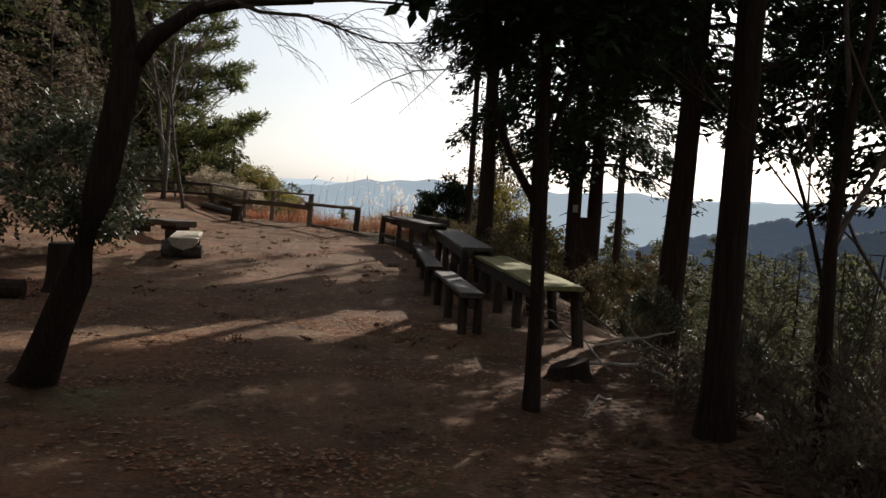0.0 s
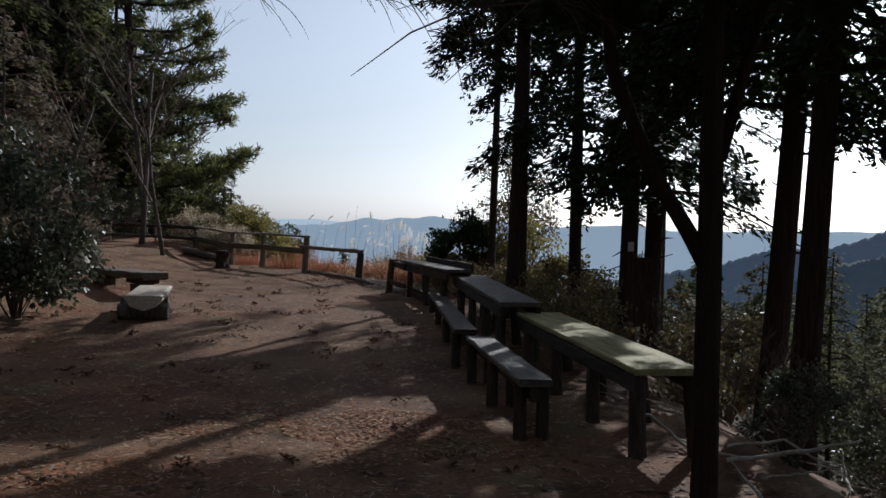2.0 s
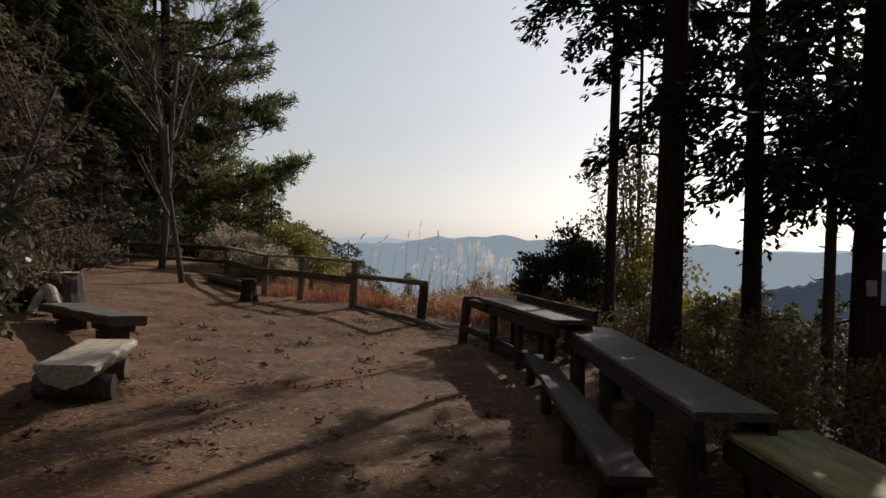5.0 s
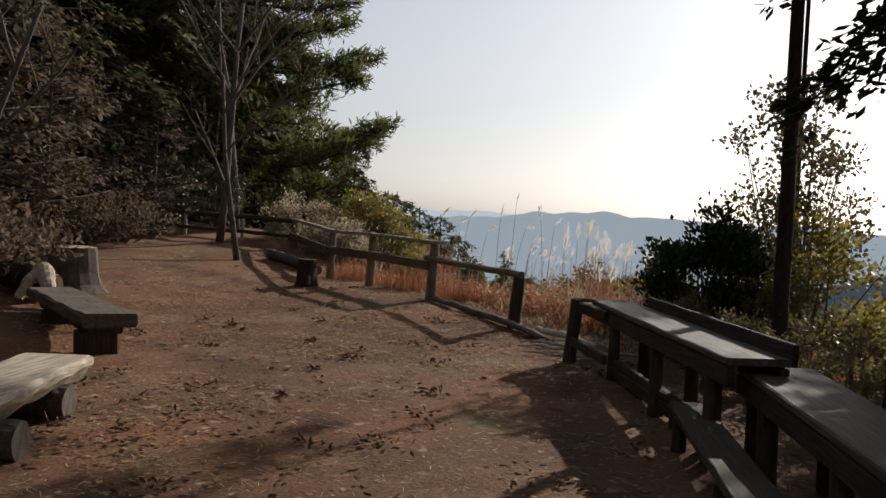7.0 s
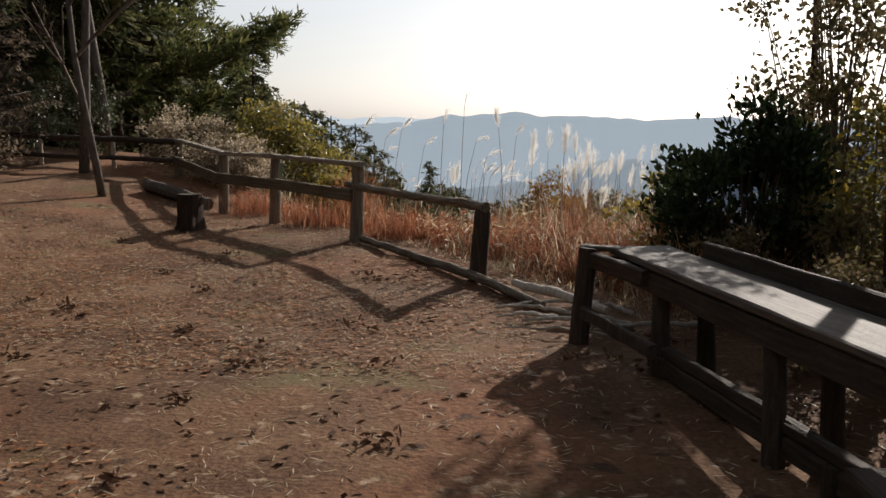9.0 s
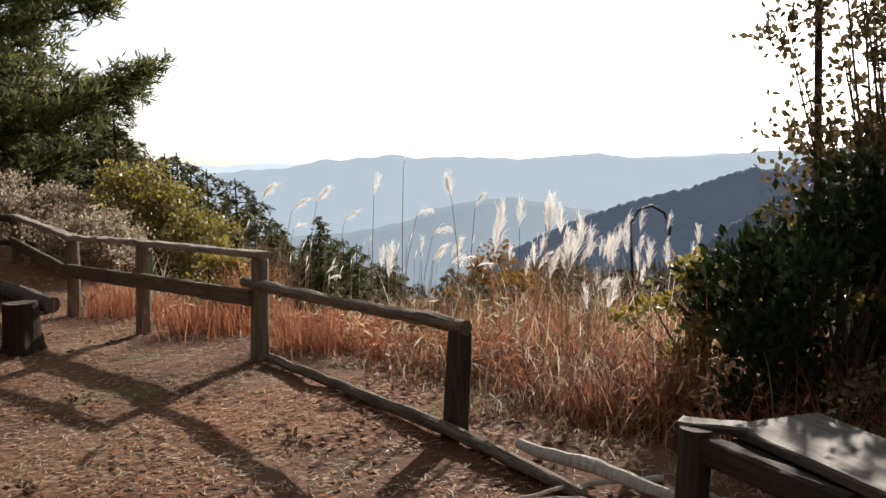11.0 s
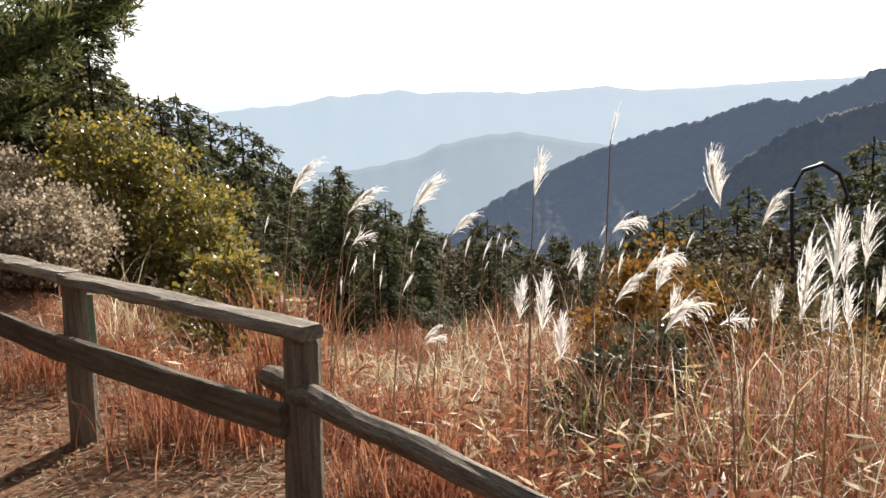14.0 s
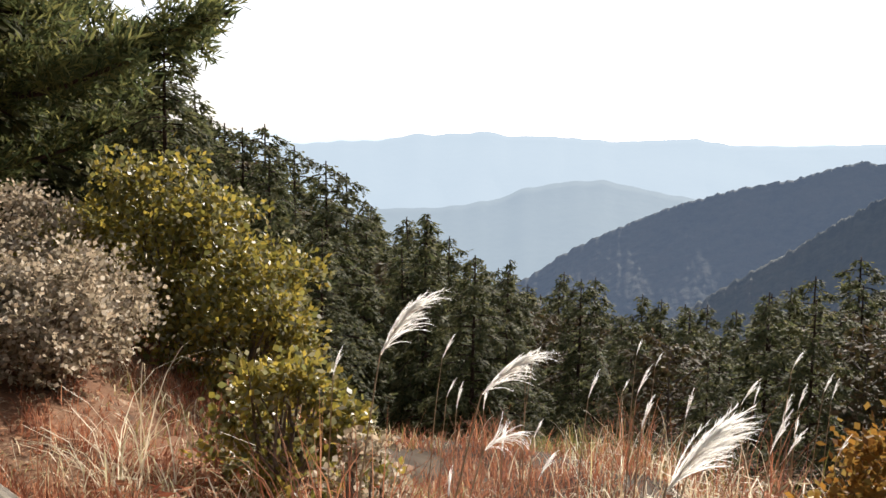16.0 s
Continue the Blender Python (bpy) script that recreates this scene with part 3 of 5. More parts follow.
counter("lookout_table", (-0.32, 18.02, 0.925), (0.22, 13.86, 0.86), 0.46, 0.05, BOARD_GREY, [(0.12, 0, 0.06), (0.40, 0, 0.055), (0.68, 0.05, 0.055), (0.93, 0.05, 0.06)], "long dark grey board table in the shade", False, 5)
counter("lookout_table", (0.40, 14.02, 0.745), (0.97, 10.18, 0.735), 0.50, 0.045, BOARD_MOSS, [(0.1, 0.05, 0.055), (0.4, 0.06, 0.055), (0.7, 0.06, 0.055), (0.97, 0.05, 0.06)], "mossy yellow-green board table on log legs", False, 7)


def seat_plank(far, near, width, thick, material, legs, label, seed):
    far, near, rng = Vector(far), Vector(near), random.Random(seed)
    ob = thing("plank_bench", (near.x, near.y, height(near.x, near.y)), label, "bench")
    inv = Matrix.Translation(-ob.location)
    d = (near - far).normalized()
    timber("seat", far, near, width, thick, material, ob, inv, 12, 0.004, 0.01, seed)
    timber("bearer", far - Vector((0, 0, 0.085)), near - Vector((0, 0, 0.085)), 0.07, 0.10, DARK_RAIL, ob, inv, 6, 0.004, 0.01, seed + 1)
    for k in legs:
        for o in (-1, 1):
            top = far.lerp(near, k) + Vector((-d.y, d.x, 0)) * o * width * 0.33 - Vector((0, 0, 0.03))
            s = Shape()
            s.tube([(top.x, top.y, height(top.x, top.y) - 0.1), (top.x, top.y, top.z - 0.2), top], [0.05, 0.048, 0.046], 10, 0.05, True, rng)
            part("leg", s, DARK_WOOD, ob).matrix_parent_inverse = inv


seat_plank((-0.02, 13.05, 0.59), (0.34, 10.5, 0.59), 0.25, 0.05, BOARD_GREY, (0.06, 0.5, 0.95), "sun-flecked grey plank bench on short posts", 31)
seat_plank((-0.58, 18.35, 0.60), (-0.14, 13.45, 0.60), 0.24, 0.05, DARK_RAIL, (0.05, 0.35, 0.65, 0.95), "dark plank bench in front of the shaded table", 32)
seat_plank((-1.12, 20.35, 0.57), (-0.56, 18.45, 0.55), 0.06, 0.06, DARK_RAIL, (0.1, 0.9), "narrow dark foot rail below the table", 33)


def slab_table():
    """The thick slab table on blocks, left of the path."""
    ob = thing("slab_bench", on(-6.15, 19.95), "thick dark wooden slab bench on block legs", "bench")
    inv = Matrix.Translation(-ob.location)
    rng = random.Random(41)
    a, b = Vector((-7.05, 20.88, 0.735)), Vector((-5.24, 19.10, 0.745))
    timber("seat_slab", a, b, 0.46, 0.11, BOARD_GREY, ob, inv, 12, 0.008, 0.02, 41)
    for k, h in ((0.24, 0.2), (0.82, 0.2)):
        p = a.lerp(b, k)
        d = Vector((-(b - a).y, (b - a).x, 0)).normalized()
        s = Shape()
        g = height(p.x, p.y)
        s.board((p.x, p.y, g - 0.06), (p.x, p.y, 0.60), 0.24, 0.34, d, 4, 0.006, 0.02, rng)
        part("leg_block", s, DARK_WOOD, ob).matrix_parent_inverse = inv
        s = Shape()
        q = (b - a).normalized()
        s.board(p - q * 0.30 + Vector((0, 0, -0.095)), p + q * 0.30 + Vector((0, 0, -0.095)), 0.3, 0.08, (0, 0, 1), 4, 0.006, 0.015, rng)
        part("bearer", s, DARK_WOOD, ob).matrix_parent_inverse = inv


def split_log_bench():
    """A pale half-log seat across two round logs."""
    ob = thing("split_log_bench", on(-4.6, 16.8), "pale split-log bench resting on two round logs", "bench")
    inv = Matrix.Translation(-ob.location)
    rng = random.Random(43)
    near, far = Vector((-4.36, 15.98, 0.68)), Vector((-4.76, 17.70, 0.70))
    d = (far - near).normalized()
    side = Vector((d.y, -d.x, 0))
    s, seg = Shape(), 14
    ring = [(-0.23, 0.0), (-0.24, -0.03), (-0.17, -0.15), (0.0, -0.20), (0.15, -0.15), (0.23, -0.06), (0.235, -0.02), (0.20, 0.0)]
    for i in range(seg + 1):
        p = near.lerp(far, i / seg)
        wob = 0.025 * noise.noise((i * 0.5, 1, 0))
        for x, z in ring:
            s.v.append(p + side * (x + wob * (1 if x > 0 else 0.3) + rng.uniform(-0.006, 0.006)) + Vector((0, 0, z + (rng.uniform(-0.003, 0.003) if z == 0 else rng.uniform(-0.012, 0.012)))))
    for i in range(seg):
        for k in range(8):
            q, r = i * 8, (i + 1) * 8
            s.f.append((q + k, q + (k + 1) % 8, r + (k + 1) % 8, r + k))
    s.f += [tuple(range(7, -1, -1)), tuple(seg * 8 + k for k in range(8))]
    part("half_log_seat", s, PALE_WOOD, ob, "pale flat-topped half log with bark edge").matrix_parent_inverse = inv
    for c, ln in (((-4.24, 16.55), 0.62), ((-4.5, 17.38), 0.62)):
        z = height(*c) + 0.10
        a, b = Vector((c[0] + 0.03, c[1], z)), Vector((c[0] - ln, c[1] - 0.10, z))
        log = crooked_rail("support_log", [a, a.lerp(b, 0.5), b], [0.115, 0.115, 0.11], GREY_BARK, ob, 6, 14)
        log.matrix_parent_inverse = inv
        s, q = Shape(), (a - b).normalized()
        s.tube([a - q * 0.01, a + q * 0.005], [0.108, 0.105], 16)
        part("cut_end", s, END_GRAIN, log, "pale sawn log end").matrix_parent_inverse = inv


slab_table()
split_log_bench()


def stump(x, y, r, h, material, label, seed, top=END_GRAIN, tilt=0.0):
    ob = thing("tree_stump", on(x, y), label, "stump")
    rng = random.Random(seed)
    s = Shape()
    n, levels = 18, [(-0.1, 1.35), (0.0, 1.22), (0.12, 1.08), (0.4, 1.0), (0.8, 0.97), (1.0, 0.95)]
    lobes = [1 + 0.10 * math.sin(k * 1.1 + seed) + rng.uniform(-0.05, 0.05) for k in range(n)]
    for k, f in levels:
        for i in range(n):
            w = 2 * math.pi * i / n
            rr = r * f * (1 + (lobes[i] - 1) * (1.6 - k))
            s.v.append((rr * math.cos(w), rr * math.sin(w), h * k + tilt * rr * math.cos(w) * max(k, 0)))
    for j in range(len(levels) - 1):
        for i in range(n):
            s.f.append((j * n + i, j * n + (i + 1) % n, (j + 1) * n + (i + 1) % n, (j + 1) * n + i))
    part("stump_body", s, material, ob)
    s = Shape()
    t = len(levels) - 1
    for i in range(n):
        w = 2 * math.pi * i / n
        rr = r * 0.95 * (1 + (lobes[i] - 1) * 0.6)
        s.v.append((rr * math.cos(w), rr * math.sin(w), h + tilt * rr * math.cos(w) + 0.003))
    s.v.append((0, 0, h - 0.012))
    s.f = [(i, (i + 1) % n, n) for i in range(n)]
    part("sawn_top", s, top, ob)
    return ob


stump(-7.75, 22.3, 0.32, 0.50, GREY_BARK, "broad grey tree stump beside the slab bench", 2)
stump(-5.68, 25.05, 0.14, 0.40, BARK, "small dark tree stump in front of the fence", 5, DARK_WOOD)
stump(-4.8, 12.5, 0.22, 0.60, BARK, "dark weathered tree stump at the side of the path", 8, DARK_WOOD)
rough_log("dark_log", [(-8.15, 21.55, height(-8.15, 21.55) + 0.20), (-7.75, 21.45, height(-7.75, 21.45) + 0.20), (-7.30, 21.30, height(-7.30, 21.30) + 0.19)], [0.15, 0.155, 0.15], BARK, "thick dark sawn log beside the stump", "log", 26, END_GRAIN)
forked = rough_log("forked_log", [(-7.42, 21.28, height(-7.42, 21.28) + 0.36), (-7.30, 21.16, height(-7.30, 21.16) + 0.33), (-7.15, 21.02, height(-7.15, 21.02) + 0.20), (-7.02, 20.94, height(-7.02, 20.94) + 0.05)], [0.10, 0.10, 0.075, 0.055], PALE_WOOD, "pale barkless forked log propped over a dark log", "log", 27)
crooked_rail("fork", [(-7.36, 21.22, height(-7.36, 21.22) + 0.36), (-7.42, 21.05, height(-7.42, 21.05) + 0.26), (-7.47, 20.95, height(-7.47, 20.95) + 0.06)], [0.085, 0.065, 0.05], PALE_WOOD, forked, 29, 12).matrix_parent_inverse = Matrix.Translation(-forked.location)
rough_log("fallen_log", [on(-6.9, 11.2, 0.10), on(-5.9, 11.6, 0.11), on(-5.0, 11.8, 0.10)], [0.13, 0.14, 0.12], BARK, "dark mossy log lying among leaves", "log", 28)


# ---- trees ----
def unit(a):
    return a / (np.linalg.norm(a, axis=-1, keepdims=True) + 1e-9)


def cut_for_sun(p):
    """True for foliage cut away along the sun's rays, so that lit patches fall on chosen turf and table spots."""
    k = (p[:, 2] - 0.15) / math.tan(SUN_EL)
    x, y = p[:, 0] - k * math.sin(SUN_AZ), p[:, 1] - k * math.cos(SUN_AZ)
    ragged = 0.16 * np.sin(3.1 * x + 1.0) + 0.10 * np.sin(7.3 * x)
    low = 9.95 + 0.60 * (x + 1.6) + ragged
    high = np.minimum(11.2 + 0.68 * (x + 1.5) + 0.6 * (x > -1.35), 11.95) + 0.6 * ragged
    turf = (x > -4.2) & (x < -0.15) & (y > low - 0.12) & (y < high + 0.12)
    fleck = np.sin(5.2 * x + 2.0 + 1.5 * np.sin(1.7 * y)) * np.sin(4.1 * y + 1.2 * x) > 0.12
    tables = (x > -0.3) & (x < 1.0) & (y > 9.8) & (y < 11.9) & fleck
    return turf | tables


def conifer(tall, girth, bare, reach, limbs, seed, leaf=(0.22, 0.035), per_metre=26, droop=0.28, sway=(0, 0), material=None, bark=None, fans=5, point=0.75, dead=0, forks=(), bulge=False, foot=None, crest=0.12):
    """Trunk and crown meshes of a cypress-like tree, its foot at the origin: limbs that dip, with hanging fans of leaves."""
    rng, pr = np.random.default_rng(seed), random.Random(seed)
    wood, crown = Shape(), Shape()

    def axis(z):
        k = z / tall
        return np.array((sway[0] * k + 0.05 * math.sin(3 * k + seed), sway[1] * k + 0.05 * math.cos(2.3 * k + seed), z))

    zs = [-0.35, 0.0, 0.25, 0.8] + [tall * k for k in (0.15, 0.25, 0.38, 0.5, 0.65, 0.8, 0.92, 1.0)]
    zs = sorted(zs)
    rad = [girth * (1.35 if z <= 0 else 1.12 if z < 0.5 else 1.0) * (1 - 0.88 * max(z, 0) / tall) + 0.006 for z in zs]
    wood.tube([axis(z) for z in zs], rad, 14, 0.05, True, pr)
    for f in forks:
        wood.tube([Vector(p) for p in f[0]], f[1], 9, 0.04, True, pr)
    for i in range(dead):
        z = bare * rng.uniform(0.45, 1.0)
        a = rng.uniform(0, 2 * math.pi)
        ln = rng.uniform(0.15, 0.55)
        s = axis(z)
        e = s + np.array((math.cos(a), math.sin(a), rng.uniform(-0.1, 0.3))) * ln
        wood.tube([s, (s + e) / 2 + rng.normal(size=3) * 0.04, e], [0.018, 0.011, 0.004], 5, 0, False)
    cs, ds, fl, sz = [], [], [], []
    for i in range(limbs):
        u = (i + rng.uniform(0, 1)) / limbs
        z = bare + (tall - bare) * u
        k = u
        ln = reach * ((1 - k) ** point * 0.9 + crest) * rng.uniform(0.4, 1.2)
        if bulge:
            ln = reach * (0.42 + 0.58 * min(1.0, k / 0.28)) * (1 - k) ** 0.55 * rng.uniform(0.5, 1.15)
        elif k < 0.12:
            ln *= rng.uniform(0.5, 1.0)
        a = i * 2.399 + rng.uniform(-0.5, 0.5)
        out = np.array((math.cos(a), math.sin(a), 0))
        side = np.array((-math.sin(a), math.cos(a), 0))
        s = np.linspace(0, 1, 6)[:, None]
        pts = axis(z) + out * ln * s + np.array((0, 0, 1.0)) * ln * (0.22 * s - droop * s * s * 1.6) + side * ln * 0.12 * np.sin(3 * s + seed + i)
        if foot is None or not cut_for_sun(pts + np.array(foot))[1:].any():
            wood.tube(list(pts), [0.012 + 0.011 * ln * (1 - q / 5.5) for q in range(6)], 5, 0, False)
        n = max(4, int(per_metre * ln))
        t = rng.uniform(0.18, 1.05, n) ** 0.8
        base = np.stack([np.interp(t, s[:, 0], pts[:, c]) for c in range(3)], axis=1)
        base += side * (rng.normal(size=(n, 1)) * 0.22 * ln * (1.15 - t[:, None])) + rng.normal(size=(n, 3)) * 0.05
        base[:, 2] -= np.abs(rng.normal(size=n)) * 0.10
        for j in range(fans):
            d = out * rng.uniform(0.2, 1.0, (n, 1)) + side * rng.normal(size=(n, 1)) * 0.75 + np.array((0, 0, -0.55)) * rng.uniform(0.2, 1.2, (n, 1)) + rng.normal(size=(n, 3)) * 0.2
            cs.append(base + rng.normal(size=(n, 3)) * 0.045)
            ds.append(d)
            fl.append(np.tile(out * 0.4 + np.array((0, 0, 1.0)), (n, 1)))
            sz.append(rng.uniform(0.6, 1.25, n))
    cs, ds, fl, sz = np.concatenate(cs), np.concatenate(ds), np.concatenate(fl), np.concatenate(sz)
    # leaves between the sun and the chosen lit patches are left out
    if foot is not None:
        keep = ~cut_for_sun(cs + np.array(foot))
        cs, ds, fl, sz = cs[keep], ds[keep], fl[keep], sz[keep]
    crown.leaves(cs, ds, sz * leaf[0], sz * leaf[1], fl, rng)
    return wood.mesh("trunk", bark or BARK, True), crown.mesh("crown", material or CYPRESS)


def plant(name, meshes, place, turn, label, category="tree", group="", size=1.0, names=("trunk", "crown")):
    ob = thing(name, place, label, category, group)
    ob.rotation_euler.z = turn
    ob.scale = (size, size, size)
    for n, me in zip(names, meshes):
        part(n, me, None, ob)
    return ob


def stand(x, y, sink=0.0):
    return (x, y, height(x, y) - sink)


LOOKOUT = [
    (0.29, 20.62, 0.072, 13.0, 4.4, 2.6, 104, 0.20, 101),
    (0.56, 17.75, 0.140, 14.0, 4.2, 2.3, 100, 0.16, 102),
    (1.55, 18.60, 0.105, 12.0, 2.3, 2.7, 92, 0.12, 103),
    (2.12, 16.95, 0.125, 14.0, 2.1, 2.5, 94, 0.35, 104),
    (2.52, 17.10, 0.130, 13.0, 2.2, 2.7, 92, 0.25, 111),
    (4.25, 24.60, 0.11, 12.0, 2.9, 3.2, 92, 0.10, 105),
    (3.02, 13.50, 0.135, 15.5, 2.8, 2.7, 106, 0.80, 106),
    (2.68, 11.80, 0.120, 14.5, 3.0, 2.6, 94, 0.55, 107),
    (5.60, 14.50, 0.10, 13.0, 3.0, 2.9, 84, 0.20, 112),
    # inferred from the shade's edge; its high crown, out of view, throws that shade
    (1.25, 26.30, 0.036, 14.0, 7.2, 3.7, 120, 0.10, 109),
    (1.90, 7.04, 0.105, 13.0, 3.2, 2.4, 72, 0.25, 108),
]
# bulging crowns, and the lean of 101, are shaped to throw shade on the ground
for x, y, r, tall, bare, reach, limbs, lean, seed in LOOKOUT:
    dz = height(x, y)
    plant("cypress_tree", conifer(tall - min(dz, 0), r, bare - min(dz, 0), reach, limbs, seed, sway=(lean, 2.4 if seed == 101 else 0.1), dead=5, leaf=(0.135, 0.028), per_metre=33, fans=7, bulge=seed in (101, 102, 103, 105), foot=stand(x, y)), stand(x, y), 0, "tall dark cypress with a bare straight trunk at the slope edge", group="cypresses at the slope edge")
fork = [([(0.045, 0.02, 1.38), (-0.06, 0.03, 1.57), (-0.2, 0.05, 1.80), (-0.36, 0.08, 2.2), (-0.45, 0.1, 2.9), (-0.6, 0.1, 3.8)], [0.036, 0.033, 0.03, 0.027, 0.02, 0.010]), ([(0.045, 0.02, 1.85), (0.14, 0.05, 2.2), (0.3, 0.1, 2.8), (0.5, 0.2, 3.6)], [0.028, 0.024, 0.018, 0.008])]
slim = plant("cypress_tree", conifer(6.4, 0.050, 2.7, 1.7, 60, 120, leaf=(0.15, 0.03), per_metre=40, fans=7, sway=(-0.12, 0.0), dead=0, forks=fork), stand(0.72, 7.5), 0, "slim forked dark tree beside the mossy table")
bough = Shape()
bough.tube([(0.30, 7.60, 2.80), (0.20, 7.50, 2.62), (0.02, 7.42, 2.52), (-0.20, 7.42, 2.50), (-0.42, 7.50, 2.42), (-0.66, 7.62, 2.27)], [0.009, 0.007, 0.006, 0.005, 0.0035, 0.0015], 5, 0.05, False, random.Random(5))
bough.tube([(0.02, 7.42, 2.52), (-0.08, 7.3, 2.40), (-0.20, 7.2, 2.26), (-0.28, 7.12, 2.17)], [0.004, 0.003, 0.002, 0.0012], 4, 0, False)
bough.tube([(-0.20, 7.42, 2.50), (-0.34, 7.35, 2.51), (-0.46, 7.3, 2.46)], [0.003, 0.002, 0.0012], 4, 0, False)
part("twig", bough, TWIG, slim, "thin bare twig").matrix_parent_inverse = Matrix.Translation(-slim.location)
fork = [([(0.0, 0, 1.5), (0.2, 0, 1.9), (0.38, 0.05, 2.5), (0.45, 0.1, 3.4)], [0.06, 0.05, 0.04, 0.015])]
plant("cypress_tree", conifer(8.5, 0.06, 3.0, 2.1, 64, 121, leaf=(0.125, 0.026), per_metre=42, fans=7, sway=(0.15, 0.0), dead=6, forks=fork), stand(4.6, 10.4), 0, "slim forked dark tree on the slope")


def bare_tree(tall, girth, seed, lean=(0, 0), first=0.62, spread=0.75, depth=4, twig=0.004, kids=(2, 3), bark=None):
    """A leafless tree that branches again and again."""
    rng = random.Random(seed)
    trunk, twigs = Shape(), Shape()

    def grow(p, d, ln, r, lev):
        n = 5
        pts, rad, q = [p], [r], p.copy()
        e = d.copy()
        for i in range(n):
            e = (e + Vector((rng.uniform(-1, 1), rng.uniform(-1, 1), rng.uniform(-0.6, 1))) * 0.10).normalized()
            q = q + e * ln / n
            pts.append(q.copy())
            rad.append(max(twig, r * (1 - 0.5 * (i + 1) / n)))
        (trunk if lev == 0 else twigs).tube(pts, rad, 9 if lev == 0 else 5 if lev < 3 else 3, 0.04 if lev < 2 else 0, lev == 0, rng)
        if lev >= depth:
            return
        for _ in range(rng.randint(*kids) + (1 if lev == 0 else 0)):
            k = rng.uniform(first if lev == 0 else 0.3, 1.0)
            i = min(n, max(1, int(k * n)))
            w = rng.uniform(0, 2 * math.pi)
            nd = (e + Vector((math.cos(w), math.sin(w), 0.35)) * spread * rng.uniform(0.8, 1.5)).normalized()
            grow(pts[i], nd, ln * rng.uniform(0.42, 0.66), rad[i] * 0.62, lev + 1)

    grow(Vector((0, 0, -0.2)), Vector((lean[0], lean[1], 1)).normalized(), tall * 0.62, girth, 0)
    return trunk.mesh("trunk", bark or GREY_BARK, True), twigs.mesh("branchwork", TWIG, True)


for x, y, tall, r, seed, lean in ((-7.72, 27.17, 5.6, 0.06, 201, (-0.05, 0)), (-8.92, 28.91, 8.0, 0.085, 202, (0.02, 0)), (-7.55, 19.7, 5.5, 0.05, 203, (0.32, 0.05)), (-9.6, 31.2, 8.5, 0.10, 204, (0.0, 0.0))):
    plant("bare_tree", bare_tree(tall, r, seed, lean, 0.55, 1.0, 4, 0.004, (2, 4)), stand(x, y), 0, "slender leafless tree with pale grey bark", names=("trunk", "branchwork"))

for x, y, tall, r, seed, lean in ((2.42, 6.5, 6.5, 0.045, 205, (0.04, 0)), (2.95, 6.9, 5.0, 0.03, 206, (0.22, 0.0)), (3.3, 8.2, 4.4, 0.028, 207, (-0.1, 0.1))):
    plant("bare_tree", bare_tree(tall, r, seed, lean, 0.3, 0.7, 4, 0.003, bark=BARK), stand(x, y), 0, "thin dark leafless tree on the slope edge", names=("trunk", "branchwork"))


